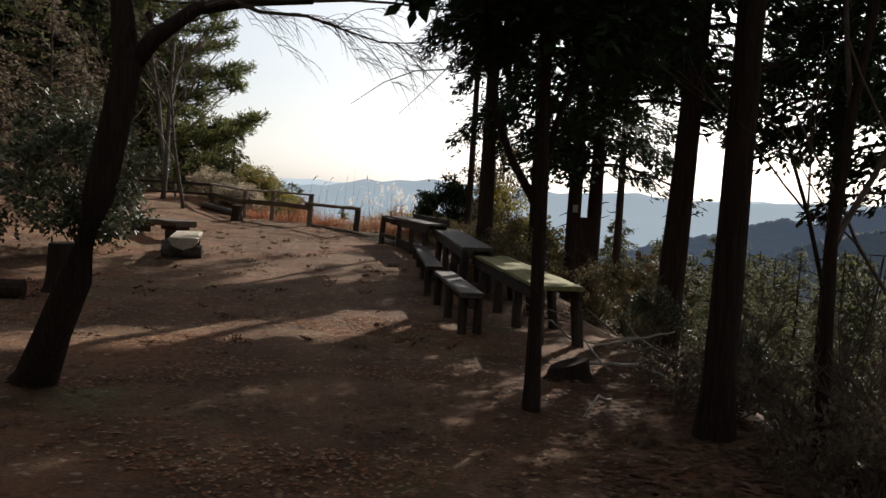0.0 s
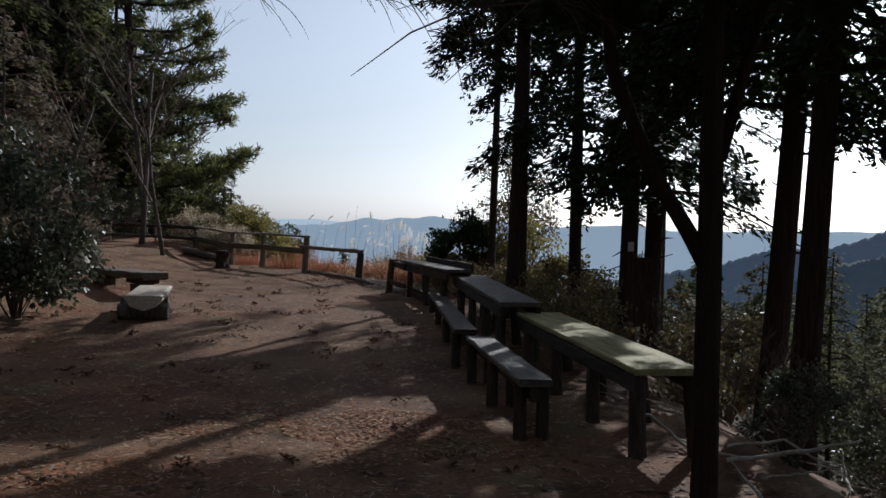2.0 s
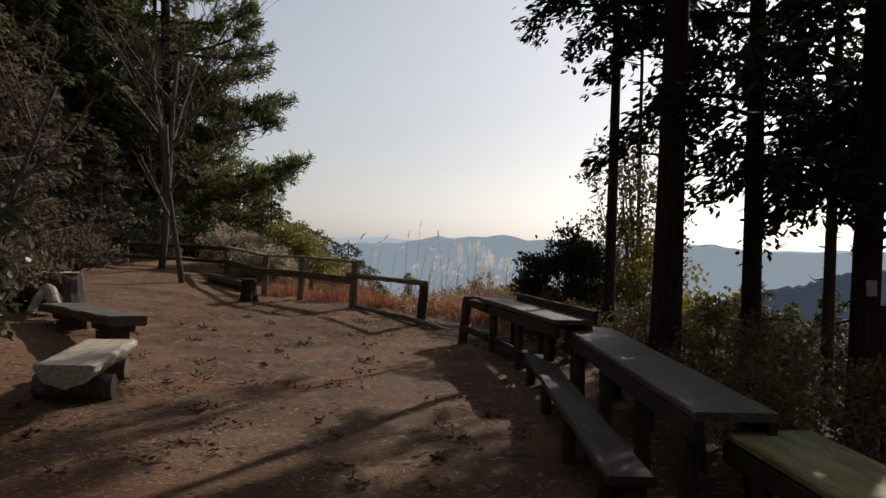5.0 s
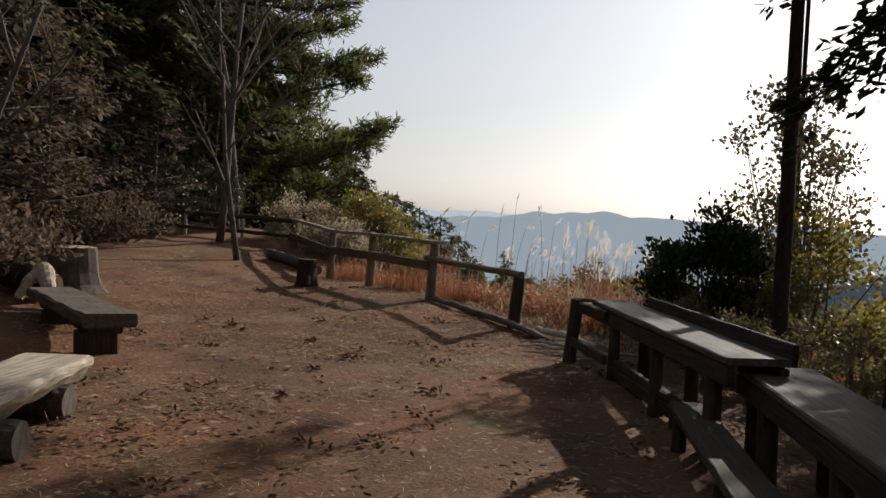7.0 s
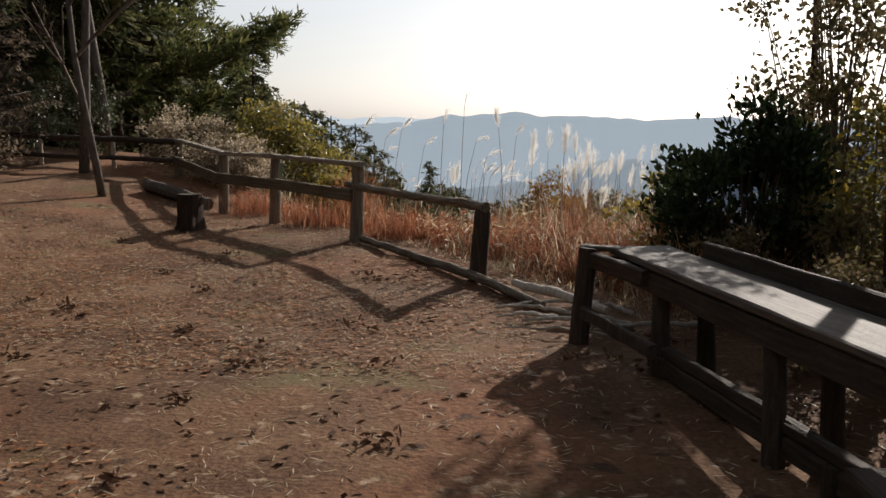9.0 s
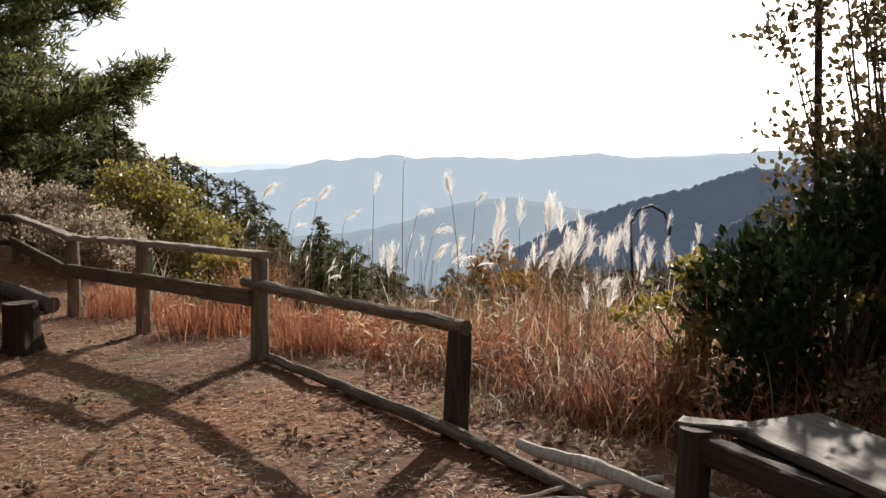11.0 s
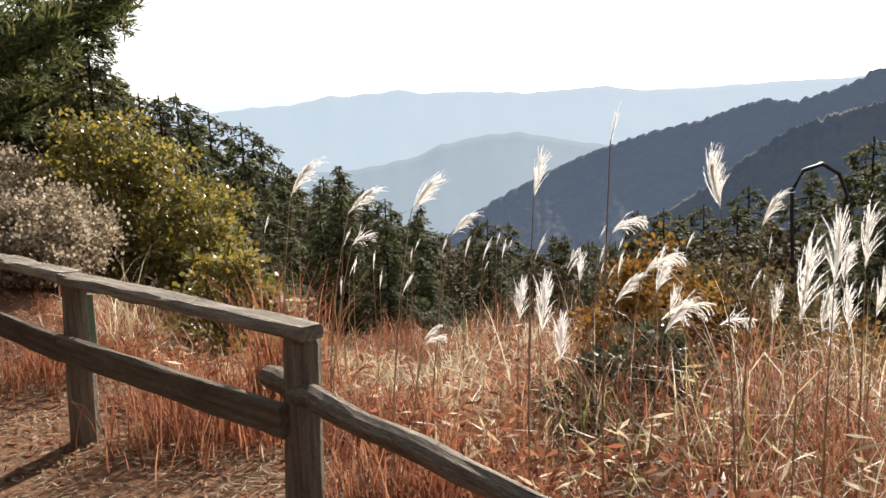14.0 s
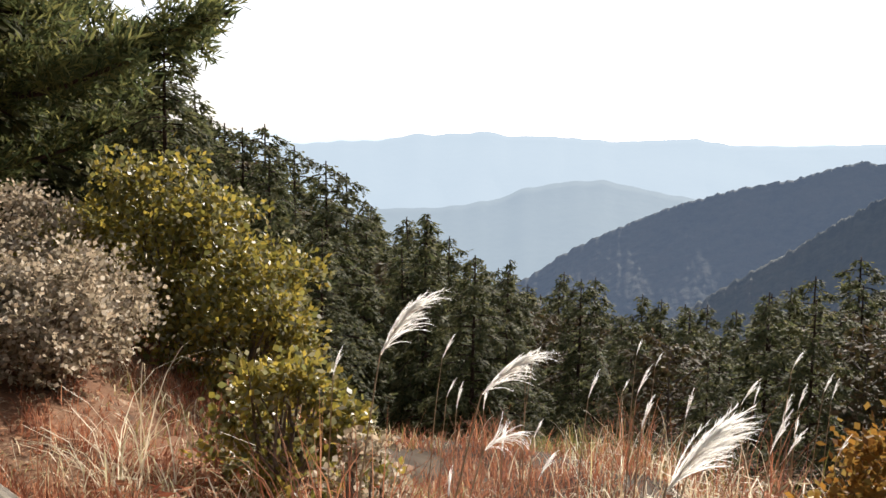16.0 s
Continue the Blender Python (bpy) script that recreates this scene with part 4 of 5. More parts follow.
def arching_tree():
    """The dark crooked tree at the start, its branches drooping over the path."""
    ob = thing("crooked_tree", on(-2.95, 7.6), "dark crooked leafless tree with drooping twigs over the path", "tree")
    inv = Matrix.Translation(-ob.location)
    rng = random.Random(77)
    s = Shape()
    s.tube([(-3.12, 7.75, -0.1), (-2.92, 7.6, 0.12), (-2.66, 7.3, 0.55), (-2.47, 7.2, 0.95), (-2.32, 7.2, 1.52), (-2.22, 7.2, 2.0), (-2.14, 7.2, 2.42), (-2.22, 7.25, 2.95), (-2.3, 7.3, 3.8), (-2.1, 7.5, 5.2), (-2.3, 7.8, 6.5)],
           [0.20, 0.16, 0.125, 0.115, 0.105, 0.10, 0.10, 0.065, 0.055, 0.04, 0.01], 14, 0.05, True, rng)
    part("trunk", s, BARK, ob, smooth=True).matrix_parent_inverse = inv
    twigs = Shape()

    def droop(p, d, ln, r, lev):
        pts, rad, q, e, n = [p], [r], p.copy(), d.copy(), 6
        for i in range(n):
            e = (e + Vector((rng.uniform(-1, 1) * 0.12, rng.uniform(-1, 1) * 0.12, rng.uniform(-1, 1) * 0.12 - 0.008 * lev))).normalized()
            q = q + e * ln / n
            pts.append(q.copy())
            rad.append(max(0.0014, r * (1 - 0.7 * (i + 1) / n)))
        twigs.tube(pts, rad, 6 if lev < 2 else 3, 0, False)
        if lev < 3:
            for _ in range(4 if lev else 6):
                i = rng.randint(2, n)
                w = Vector((rng.uniform(-1, 1), rng.uniform(-1, 1), rng.uniform(-0.5, 0.4)))
                droop(pts[i], (e + w * 0.75).normalized(), ln * rng.uniform(0.35, 0.6), rad[i] * 0.6, lev + 1)

    start = Vector((-2.13, 7.2, 2.40))
    s = Shape()
    arch = [start, Vector((-1.98, 7.25, 2.62)), Vector((-1.72, 7.35, 2.85)), Vector((-1.40, 7.7, 2.98)), Vector((-1.05, 8.1, 3.08))]
    s.tube(arch, [0.07, 0.06, 0.05, 0.035, 0.025], 9, 0.04, True, rng)
    part("limb", s, BARK, ob, smooth=True).matrix_parent_inverse = inv
    long_branch = [Vector(p) for p in ((-1.72, 7.35, 2.85), (-1.50, 7.40, 2.93), (-1.30, 7.42, 2.86), (-0.97, 7.45, 2.85), (-0.72, 7.45, 2.77), (-0.45, 7.45, 2.69), (-0.20, 7.42, 2.69))]
    twigs.tube(long_branch, [0.020, 0.017, 0.014, 0.011, 0.008, 0.006, 0.003], 7, 0.05, False, rng)

    def hang(p, lev):
        ln, e = rng.uniform(0.25, 0.62) * (1.0 if lev == 0 else 0.55), Vector((rng.uniform(0.1, 1.0), rng.uniform(-0.5, 0.5), rng.uniform(-0.35, 0.25))).normalized()
        pts = [p]
        for i in range(6):
            e = (e + Vector((rng.uniform(-0.12, 0.12), rng.uniform(-0.12, 0.12), -0.17 + rng.uniform(-0.1, 0.1)))).normalized()
            pts.append(pts[-1] + e * ln / 6)
        twigs.tube(pts, [(0.0042 if lev == 0 else 0.0026) * (1 - 0.12 * i) for i in range(7)], 3, 0, False)
        if lev < 2:
            for _ in range(3 if lev == 0 else 2):
                hang(pts[rng.randint(1, 5)], lev + 1)

    for i in range(20):
        k = rng.uniform(0.3, 5.99)
        hang(long_branch[int(k)].lerp(long_branch[int(k) + 1], k % 1), 0)
    droop(arch[4], Vector((0.95, 0.1, 0.2)), 1.9, 0.013, 0)
    droop(Vector((-2.2, 7.25, 3.6)), Vector((0.7, 0.6, 0.05)), 1.5, 0.022, 0)
    part("branchwork", twigs, TWIG, ob).matrix_parent_inverse = inv


arching_tree()


def pine(tall, girth, bare, reach, limbs, seed, material, long_limbs=()):
    """A pine: long level limbs carrying flat pads of needle tufts."""
    rng, pr = np.random.default_rng(seed), random.Random(seed)
    wood, crown = Shape(), Shape()
    zs = [-0.4, 0, 0.6, tall * 0.2, tall * 0.4, tall * 0.6, tall * 0.8, tall]
    wood.tube([(0.1 * math.sin(z), 0.1 * math.cos(z * 0.7), z) for z in zs], [girth * 1.3, girth * 1.15, girth, girth * 0.85, girth * 0.7, girth * 0.5, girth * 0.3, 0.02], 12, 0.05, True, pr)
    cs, ds = [], []
    for i in range(limbs + len(long_limbs)):
        u = (min(i, limbs - 1) + rng.uniform()) / limbs
        z = bare + (tall - bare) * u
        ln = reach * (1 - 0.72 * u ** 1.3) * rng.uniform(0.5, 1.12)
        a = i * 2.399 + rng.uniform(-0.7, 0.7)
        tilt = rng.uniform(-0.22, 0.14)
        if i >= limbs:
            z, ln, a = long_limbs[i - limbs]
            tilt = -0.12
        out, side = np.array((math.cos(a), math.sin(a), 0)), np.array((-math.sin(a), math.cos(a), 0))
        s = np.linspace(0, 1, 7)[:, None]
        pts = np.array((0, 0, z)) + out * ln * s + np.array((0, 0, 1.0)) * ln * (tilt * s + 0.20 * s * s) + side * ln * 0.08 * np.sin(4 * s + i)
        wood.tube(list(pts), [0.02 + 0.014 * ln * (1 - q / 6.5) for q in range(7)], 5, 0, False)
        m = int(10 * ln)
        t = rng.uniform(0.3, 1.02, m)
        base = np.stack([np.interp(t, s[:, 0], pts[:, c]) for c in range(3)], axis=1)
        base += side * rng.normal(size=(m, 1)) * 0.34 * ln * (1.12 - t[:, None]) + np.array((0, 0, 1)) * rng.uniform(-0.16, 0.24, (m, 1))
        for b in base:
            k = 40
            d = rng.normal(size=(k, 3)) * 0.75 + out * 0.55 + np.array((0, 0, 0.45))
            cs.append(np.tile(b, (k, 1)) + rng.normal(size=(k, 3)) * 0.085)
            ds.append(d)
    cs, ds = np.concatenate(cs), np.concatenate(ds)
    crown.leaves(cs, ds, rng.uniform(0.16, 0.30, len(cs)), rng.uniform(0.014, 0.026, len(cs)), None, rng)
    return wood.mesh("trunk", BARK, True), crown.mesh("crown", material)


pg = height(-12.2, 36.8)
big_pine = pine(17.5, 0.24, 1.6, 4.3, 50, 301, PINE, [(z - pg, ln, a - 0.62) for z, ln, a in ((3.7, 4.6, 0.05), (2.9, 4.2, -0.35), (4.9, 4.0, -0.2), (5.7, 3.9, 0.15), (6.6, 3.4, -0.1), (7.4, 3.2, 0.2), (8.4, 3.0, -0.15), (9.4, 2.9, 0.1), (3.4, 4.0, 0.5), (4.4, 4.0, -0.7))])
plant("pine_tree", big_pine, stand(-12.2, 36.8), 0.62, "large dark green pine with long layered limbs", names=("trunk", "crown"))
plant("pine_tree", pine(15, 0.2, 1.8, 4.0, 38, 302, PINE), stand(-14.5, 33.5), 1.9, "large dark green pine at the wood's edge", names=("trunk", "crown"))

# woods on the hillside and the slopes
WOOD_A = conifer(10.5, 0.13, 0.9, 2.9, 66, 401, leaf=(0.22, 0.045), per_metre=27, material=FOREST, fans=5, point=0.65)
WOOD_B = conifer(9.0, 0.12, 0.5, 2.7, 60, 402, leaf=(0.21, 0.042), per_metre=27, material=FOREST, fans=5, point=0.75)
WOOD_C = conifer(12.0, 0.15, 2.0, 2.6, 76, 403, leaf=(0.32, 0.06), per_metre=15, material=FOREST, fans=4, point=0.7)
WOOD_D = conifer(9.0, 0.13, 0.3, 2.7, 110, 406, leaf=(0.26, 0.045), per_metre=22, material=FOREST, fans=4, point=1.15, crest=0.05)
BROAD = conifer(8.5, 0.12, 1.2, 3.2, 56, 405, leaf=(0.22, 0.07), per_metre=18, material=MIXED, bark=GREY_BARK, droop=-0.12, fans=4, point=0.35)
BROWN_A = conifer(5.5, 0.06, 0.5, 1.9, 46, 404, leaf=(0.14, 0.04), per_metre=20, material=BROWN, bark=GREY_BARK, droop=0.02, fans=3, point=0.4)
wood_rng = random.Random(9)
done = [(-5.6, 46.2), (-3.5, 50.3), (-7.6, 49.0), (7.5, 43.5), (5.2, 30.5), (-8.9, 37.6), (-9.9, 40.0), (-8.3, 41.5)]


def scatter(kinds, name, label, x0, x1, y0, y1, count, apart, ok, low=0.8, high=1.2, group=""):
    tries = 0
    n = 0
    while n < count and tries < count * 40:
        tries += 1
        x, y = wood_rng.uniform(x0, x1), wood_rng.uniform(y0, y1)
        if not ok(x, y) or any((x - a) ** 2 + (y - b) ** 2 < apart * apart for a, b in done):
            continue
        done.append((x, y))
        plant(name, wood_rng.choice(kinds), stand(x, y, 0.1), wood_rng.uniform(0, 6.3), label, group=group, size=wood_rng.uniform(low, high))
        n += 1


scatter([WOOD_A, WOOD_B, WOOD_C], "conifer", "dense dark green conifer on the hillside", -26, -9.5, 27, 50, 46, 1.9, lambda x, y: x < -12.2 - 0.12 * (y - 30) and not (y < 31 and x > -13.5) and (x + 11.9) ** 2 + (y - 36.8) ** 2 > 6, 0.8, 1.35, "hillside woods")
scatter([WOOD_A, WOOD_C], "conifer", "dense dark green conifer on the hillside", -24, -10.5, 14, 28, 18, 2.3, lambda x, y: x < -11.5 - 0.05 * (y - 14), 0.8, 1.2, "hillside woods")
scatter([BROWN_A], "withered_tree", "brown half-withered broadleaf tree among the conifers", -18, -8.6, 9, 33, 40, 1.4, lambda x, y: x < -8.4 - 0.22 * max(0, y - 20), 0.45, 1.0, "withered trees on the bank")


def treeline(x, y):
    """How high a tree on the slope may reach: sized to fit the skyline in the camera's last view."""
    away = math.hypot(x + 3.5, y - 23.5)
    az = math.degrees(math.atan2(x + 3.5, y - 23.5))
    top = float(np.interp(az, [-40, -20, -16.4, -14.7, -13.1, -10.3, -7.2, -2.2, 1, 6.9, 12.3, 17.7, 21.6, 30, 50], [3.0, 1.6, 0.3, -1.0, -2.0, -3.7, -5.4, -8.1, -9.1, -9.9, -10.6, -9.2, -7.2, -6.8, -6.0]))
    return 2.2 + away * math.tan(radians(top + 0.35 - wood_rng.uniform(0, 1.5) ** 1.5))


def slope_woods(x0, x1, y0, y1, count, apart, near):
    n = tries = 0
    while n < count and tries < count * 60:
        tries += 1
        x, y = wood_rng.uniform(x0, x1), wood_rng.uniform(y0, y1)
        if beyond(x, y) < near or any((x - a) ** 2 + (y - b) ** 2 < apart * apart for a, b in done):
            continue
        g = height(x, y)
        size = (treeline(x, y) - g) / 9.5
        if size < 0.3 or size > 1.6:
            continue
        done.append((x, y))
        plant("conifer" if n % 5 != 2 else "broadleaf_tree", (WOOD_A, WOOD_B, BROAD, WOOD_A, WOOD_B)[n % 5], (x, y, g - 0.1), wood_rng.uniform(0, 6.3), "green conifer on the slope below the lookout" if n % 5 != 2 else "brownish autumn broadleaf tree on the slope", group="slope woods", size=size)
        n += 1


slope_woods(-26, 2, 37, 62, 60, 1.7, 6)
slope_woods(-34, 10, 60, 120, 120, 2.3, 14)
slope_woods(-4, 22, 33, 60, 44, 1.9, 8)
slope_woods(8, 50, 50, 100, 40, 3.2, 20)
YOUNG = conifer(6.0, 0.06, 0.3, 1.5, 60, 407, leaf=(0.12, 0.024), per_metre=30, material=FOREST, fans=6)
for x, y, top in ((4.85, 16.6, 1.55), (5.9, 15.2, 0.9), (6.6, 18.4, 1.0), (7.4, 21.5, 0.7), (5.6, 20.6, 0.3), (8.4, 17.2, 1.2), (9.6, 20.4, 1.0), (6.9, 25.2, 0.2), (9.0, 27.5, 0.2), (5.9, 12.2, 0.2), (7.6, 13.6, 0.9), (11.5, 24.0, 0.6), (12.5, 18.5, 1.2), (10.5, 14.5, 1.0), (4.6, 21.8, -0.2), (5.3, 28.0, -0.6)):
    g = height(x, y)
    done.append((x, y))
    plant("conifer", YOUNG, (x, y, g - 0.1), x * 2 + y, "dark young conifer below the cypresses", group="young conifers below", size=max(0.3, (top - g) / 6.0))
for x, y, kind, top in ((-5.6, 46.2, WOOD_D, 0.55), (-3.5, 50.3, WOOD_D, -1.05), (-7.6, 49.0, WOOD_D, -0.2), (7.5, 43.5, WOOD_A, 0.9), (5.2, 30.5, WOOD_B, 0.6), (-8.9, 37.6, WOOD_B, 3.9), (-9.9, 40.0, WOOD_A, 4.4), (-8.3, 41.5, WOOD_B, 2.2)):
    g = height(x, y)
    full = 10.5 if kind is WOOD_A else 9.0
    done.append((x, y))
    plant("conifer", kind, (x, y, g - 0.1), x, "pointed dark green conifer rising from the slope", size=(top - g) / full, group="slope woods")


# unseen conifers around the start, added to keep sky light off the path
for x, y in ((-4.5, -2.5), (-7.5, 1.0), (-8.5, 5.0), (-3.2, -6.5), (4.2, -1.5), (3.6, -6.0), (6.5, 2.5), (0.5, -10.0), (-9.5, -5.0), (7.5, -5.0), (-10.5, 9.0), (-6.0, -9.5)):
    plant("conifer", WOOD_C, stand(x, y), x, "dense dark green conifer added out of view to shade the path", group="woods by the path", size=1.15)


# ---- shrubs ----
def shrub(wide, tall, leaf, count, clumps, seed, material, up=0.2, stems=6, base=0.15, twiggy=0.012, hollow=0.5, spread=0.13):
    """Stems and a crown of leaves that gather in uneven clumps."""
    rng, pr = np.random.default_rng(seed), random.Random(seed)
    wood, crown = Shape(), Shape()
    cc = []
    for i in range(clumps):
        a, k = rng.uniform(0, 6.283), rng.uniform(0, 1)
        h = tall * (base + (1 - base) * k)
        r = wide * math.sqrt(max(0.05, 1 - (1.7 * k - 0.75) ** 2)) * rng.uniform(hollow, 1.12)
        r *= 1 + 0.62 * noise.noise((math.cos(a) * 1.6, math.sin(a) * 1.6, k * 3 + seed))
        h *= 1 + 0.28 * noise.noise((math.cos(a) * 1.3 + 4, math.sin(a) * 1.3, seed))
        cc.append((r * math.cos(a), r * math.sin(a), h * rng.uniform(0.85, 1.06)))
    cc = np.array(cc)
    for i in range(stems):
        c = cc[i % clumps] if i < clumps else cc[pr.randrange(clumps)]
        mid = c * np.array((0.4, 0.4, 0.55)) + rng.normal(size=3) * 0.05
        wood.tube([(0.06 * pr.uniform(-1, 1), 0.06 * pr.uniform(-1, 1), -0.15), mid, c], [twiggy * 1.5, twiggy, twiggy * 0.3], 5, 0, False)
    n = count // clumps
    cs = np.repeat(cc, n, axis=0)
    off = rng.normal(size=(len(cs), 3)) * np.array((1, 1, 0.7)) * wide * spread
    cs = cs + off
    cs[:, 2] = np.maximum(cs[:, 2], 0.03)
    ds = unit(off) * 0.6 + rng.normal(size=off.shape) * 0.5 + np.array((0, 0, up))
    crown.leaves(cs, ds, rng.uniform(0.6, 1.25, len(cs)) * leaf[0], rng.uniform(0.6, 1.25, len(cs)) * leaf[1], None, rng)
    return wood.mesh("stem", TWIG), crown.mesh("foliage", material)


SP = ("branchwork", "foliage")
plant("yellow_shrub", shrub(0.36, 1.3 - height(-0.65, 23.6), (0.055, 0.022), 2200, 40, 518, YELLOW, 0.3, 24), stand(-0.65, 23.6), 0, "sparse yellow-green shrub beside the dark bush", "shrub", names=SP)
plant("olive_shrub", shrub(0.4, 1.2 - height(0.5, 22.1), (0.055, 0.022), 2000, 40, 519, OLIVE, 0.3, 24), stand(0.5, 22.1), 0, "sparse olive-leaved shrub beside the dark bush", "shrub", names=SP)
plant("seeding_shrub", shrub(0.5, 0.75, (0.040, 0.018), 6000, 60, 517, CREAM, 0.2, 24, hollow=0.4), stand(-6.35, 28.95), 0, "pale cream seeding shrub behind the fence", "shrub", names=SP)
plant("dark_bush", shrub(0.64, 1.5, (0.075, 0.020), 11500, 62, 501, CYPRESS, 0.8, 60, spread=0.14), stand(-0.2, 22.6), 0, "dense dark evergreen bush behind the far table", "bush", names=SP)
plant("evergreen_shrub", shrub(0.95, 2.3, (0.11, 0.032), 6500, 60, 502, GLOSSY, -0.2, 16), stand(-6.15, 16.2), 0, "shiny-leaved evergreen shrub at the foot of the bank", "shrub", names=SP)
plant("evergreen_shrub", shrub(1.0, 1.5, (0.10, 0.03), 3500, 40, 503, GLOSSY, -0.2, 12), stand(-7.3, 14.2), 0, "shiny-leaved evergreen shrub at the foot of the bank", "shrub", names=SP)
for x, y, r, top, n, seed in ((-6.65, 31.6, 0.85, 2.0, 13000, 504), (-5.75, 31.1, 0.72, 1.25, 7500, 524), (-7.5, 31.9, 0.62, 1.55, 5000, 525), (-5.05, 29.9, 0.5, 0.55, 2600, 526), (-4.5, 29.6, 0.35, 0.1, 1000, 527)):
    plant("yellow_shrub", shrub(r, top - height(x, y), (0.066, 0.024), n, n // 120, seed, YELLOW, 0.1, 30, hollow=0.3, spread=0.13), stand(x, y), 0, "large yellow-green leafy shrub below the fence", "shrub", group="shrubs below the fence", names=SP)
plant("seeding_shrub", shrub(0.62, 1.42 - height(-6.75, 29.5), (0.040, 0.018), 12000, 90, 505, CREAM, 0.2, 24, hollow=0.4), stand(-6.75, 29.5), 0, "pale cream seeding shrub behind the fence", "shrub", names=SP)
plant("yellow_shrub", shrub(0.42, 1.0 - height(-4.85, 28.7), (0.06, 0.022), 2200, 40, 531, YELLOW, 0.2, 24, hollow=0.3), stand(-4.85, 28.7), 0, "yellow-green leafy shrub at the edge of the grass", "shrub", group="shrubs below the fence", names=SP)
plant("seeding_shrub", shrub(0.26, 0.72 - height(-4.3, 28.3), (0.045, 0.018), 900, 30, 530, CREAM, 0.2, 24, hollow=0.3), stand(-4.3, 28.3), 0, "small pale seeding shrub beside the yellow shrub", "shrub", names=SP)
plant("seeding_shrub", shrub(0.7, 0.85, (0.045, 0.020), 7000, 60, 515, CREAM, 0.2, 20, hollow=0.5), stand(-7.9, 30.6), 0, "pale cream seeding shrub behind the fence", "shrub", names=SP)
plant("slender_tree", shrub(0.85, 3.9 - height(0.86, 24.33), (0.075, 0.027), 4600, 120, 506, OLIVE, 0.3, 60, base=0.3, hollow=0.15, spread=0.12), stand(1.06, 24.5), 0, "slender young tree with thin upright stems and sparse leaves", "tree", names=SP)
plant("yellow_shrub", shrub(0.8, 1.5, (0.075, 0.028), 5000, 50, 507, YELLOW, 0.1, 14), stand(1.7, 20.6), 0, "low yellow-green shrub below the tables", "shrub", names=SP)
plant("yellow_shrub", shrub(0.9, 1.7, (0.075, 0.028), 5000, 50, 508, YELLOW, 0.1, 14), stand(0.95, 22.9), 0, "low yellow-green shrub below the tables", "shrub", names=SP)
for x, y, r, top, n, seed in ((-1.65, 27.7, 0.5, 0.95, 5200, 528), (-0.9, 28.2, 0.55, 0.8, 5200, 529)):
    plant("orange_shrub", shrub(r, top - height(x, y), (0.05, 0.02), n, 60, seed, ORANGE if seed == 528 else OLIVE, 0.1, 24), stand(x, y), 0, "olive and orange leafy shrub on the grassy slope", "shrub", names=SP)
plant("orange_shrub", shrub(1.1, 0.95, (0.05, 0.02), 9000, 80, 509, ORANGE, 0.1, 20), stand(0.0, 29.3), 0, "orange-brown low shrub on the grassy slope", "shrub", names=SP)
plant("orange_shrub", shrub(1.0, 1.1, (0.05, 0.02), 8000, 70, 510, ORANGE, 0.1, 20), stand(1.2, 27.9), 0, "orange-brown low shrub on the grassy slope", "shrub", names=SP)
plant("green_shrub", shrub(0.42, 0.55, (0.045, 0.02), 2600, 40, 511, GLOSSY, 0.2, 12), stand(-2.1, 26.35), 0, "small shiny green shrub in the dry grass", "shrub", names=SP)
plant("green_shrub", shrub(0.6, 1.1, (0.07, 0.028), 2600, 44, 512, OLIVE, 0.1, 16), stand(2.75, 14.3), 0, "leafy green shrub on the slope below the table", "shrub", group="shrubs below the tables", names=SP)
leafy = shrub(0.75, 1.7, (0.075, 0.028), 2900, 44, 513, GLOSSY, 0.1, 20)
for x, y, k in ((3.8, 19.6, 0.95), (2.6, 21.0, 0.8), (3.1, 16.0, 0.4), (2.2, 10.6, 0.4), (2.9, 9.4, 0.4), (3.3, 11.4, 0.5), (4.3, 13.6, 0.55), (3.2, 6.4, 0.45), (5.0, 8.6, 0.7), (-9.9, 30.9, 0.8), (-11.3, 31.2, 0.9)):
    plant("green_shrub", leafy, stand(x, y), x * 3, "leafy green shrub on the slope", "shrub", group="shrubs on the slope", size=k, names=SP)
thicket = bare_tree(1.7, 0.016, 210, (0.15, 0), 0.15, 0.9, 4, 0.003, (3, 4))
for i, (x, y, k) in enumerate(((2.6, 9.0, 1.0), (3.0, 7.6, 1.1), (3.5, 10.8, 1.2), (2.4, 11.6, 0.8), (2.5, 13.2, 0.9), (3.9, 8.8, 1.3), (2.7, 5.6, 1.0), (4.4, 7.2, 1.3), (2.2, 15.0, 0.8), (-9.2, 17.0, 1.2), (-8.6, 14.5, 1.1), (-9.6, 20.0, 1.3), (-8.0, 11.8, 1.0), (-10.2, 23.4, 1.3))):
    plant("thicket", thicket, stand(x, y), i * 1.7, "leafless grey twiggy thicket on the slope", "shrub", group="twiggy thickets", size=k, names=("trunk", "branchwork"))
dark_low = shrub(0.55, 1.0, (0.06, 0.022), 1700, 40, 516, OLIVE, 0.3, 18)
for x, y, k in ((0.75, 19.4, 0.85), (1.0, 18.0, 0.9), (1.2, 16.4, 0.9), (1.45, 15.0, 0.8), (0.35, 20.9, 0.8), (-0.45, 21.45, 0.62), (0.05, 19.7, 0.6), (-0.15, 20.4, 0.6), (0.45, 18.7, 0.6), (0.75, 17.2, 0.65), (0.95, 15.6, 0.65), (1.9, 12.6, 0.7)):
    plant("leafy_bush", dark_low, stand(x, y), y * 2, "low sparse olive-green bush behind the tables", "bush", group="bushes behind the tables", size=k, names=SP)
brush = shrub(0.8, 0.75, (0.10, 0.022), 1500, 40, 514, BROWN, 0.3, 26)
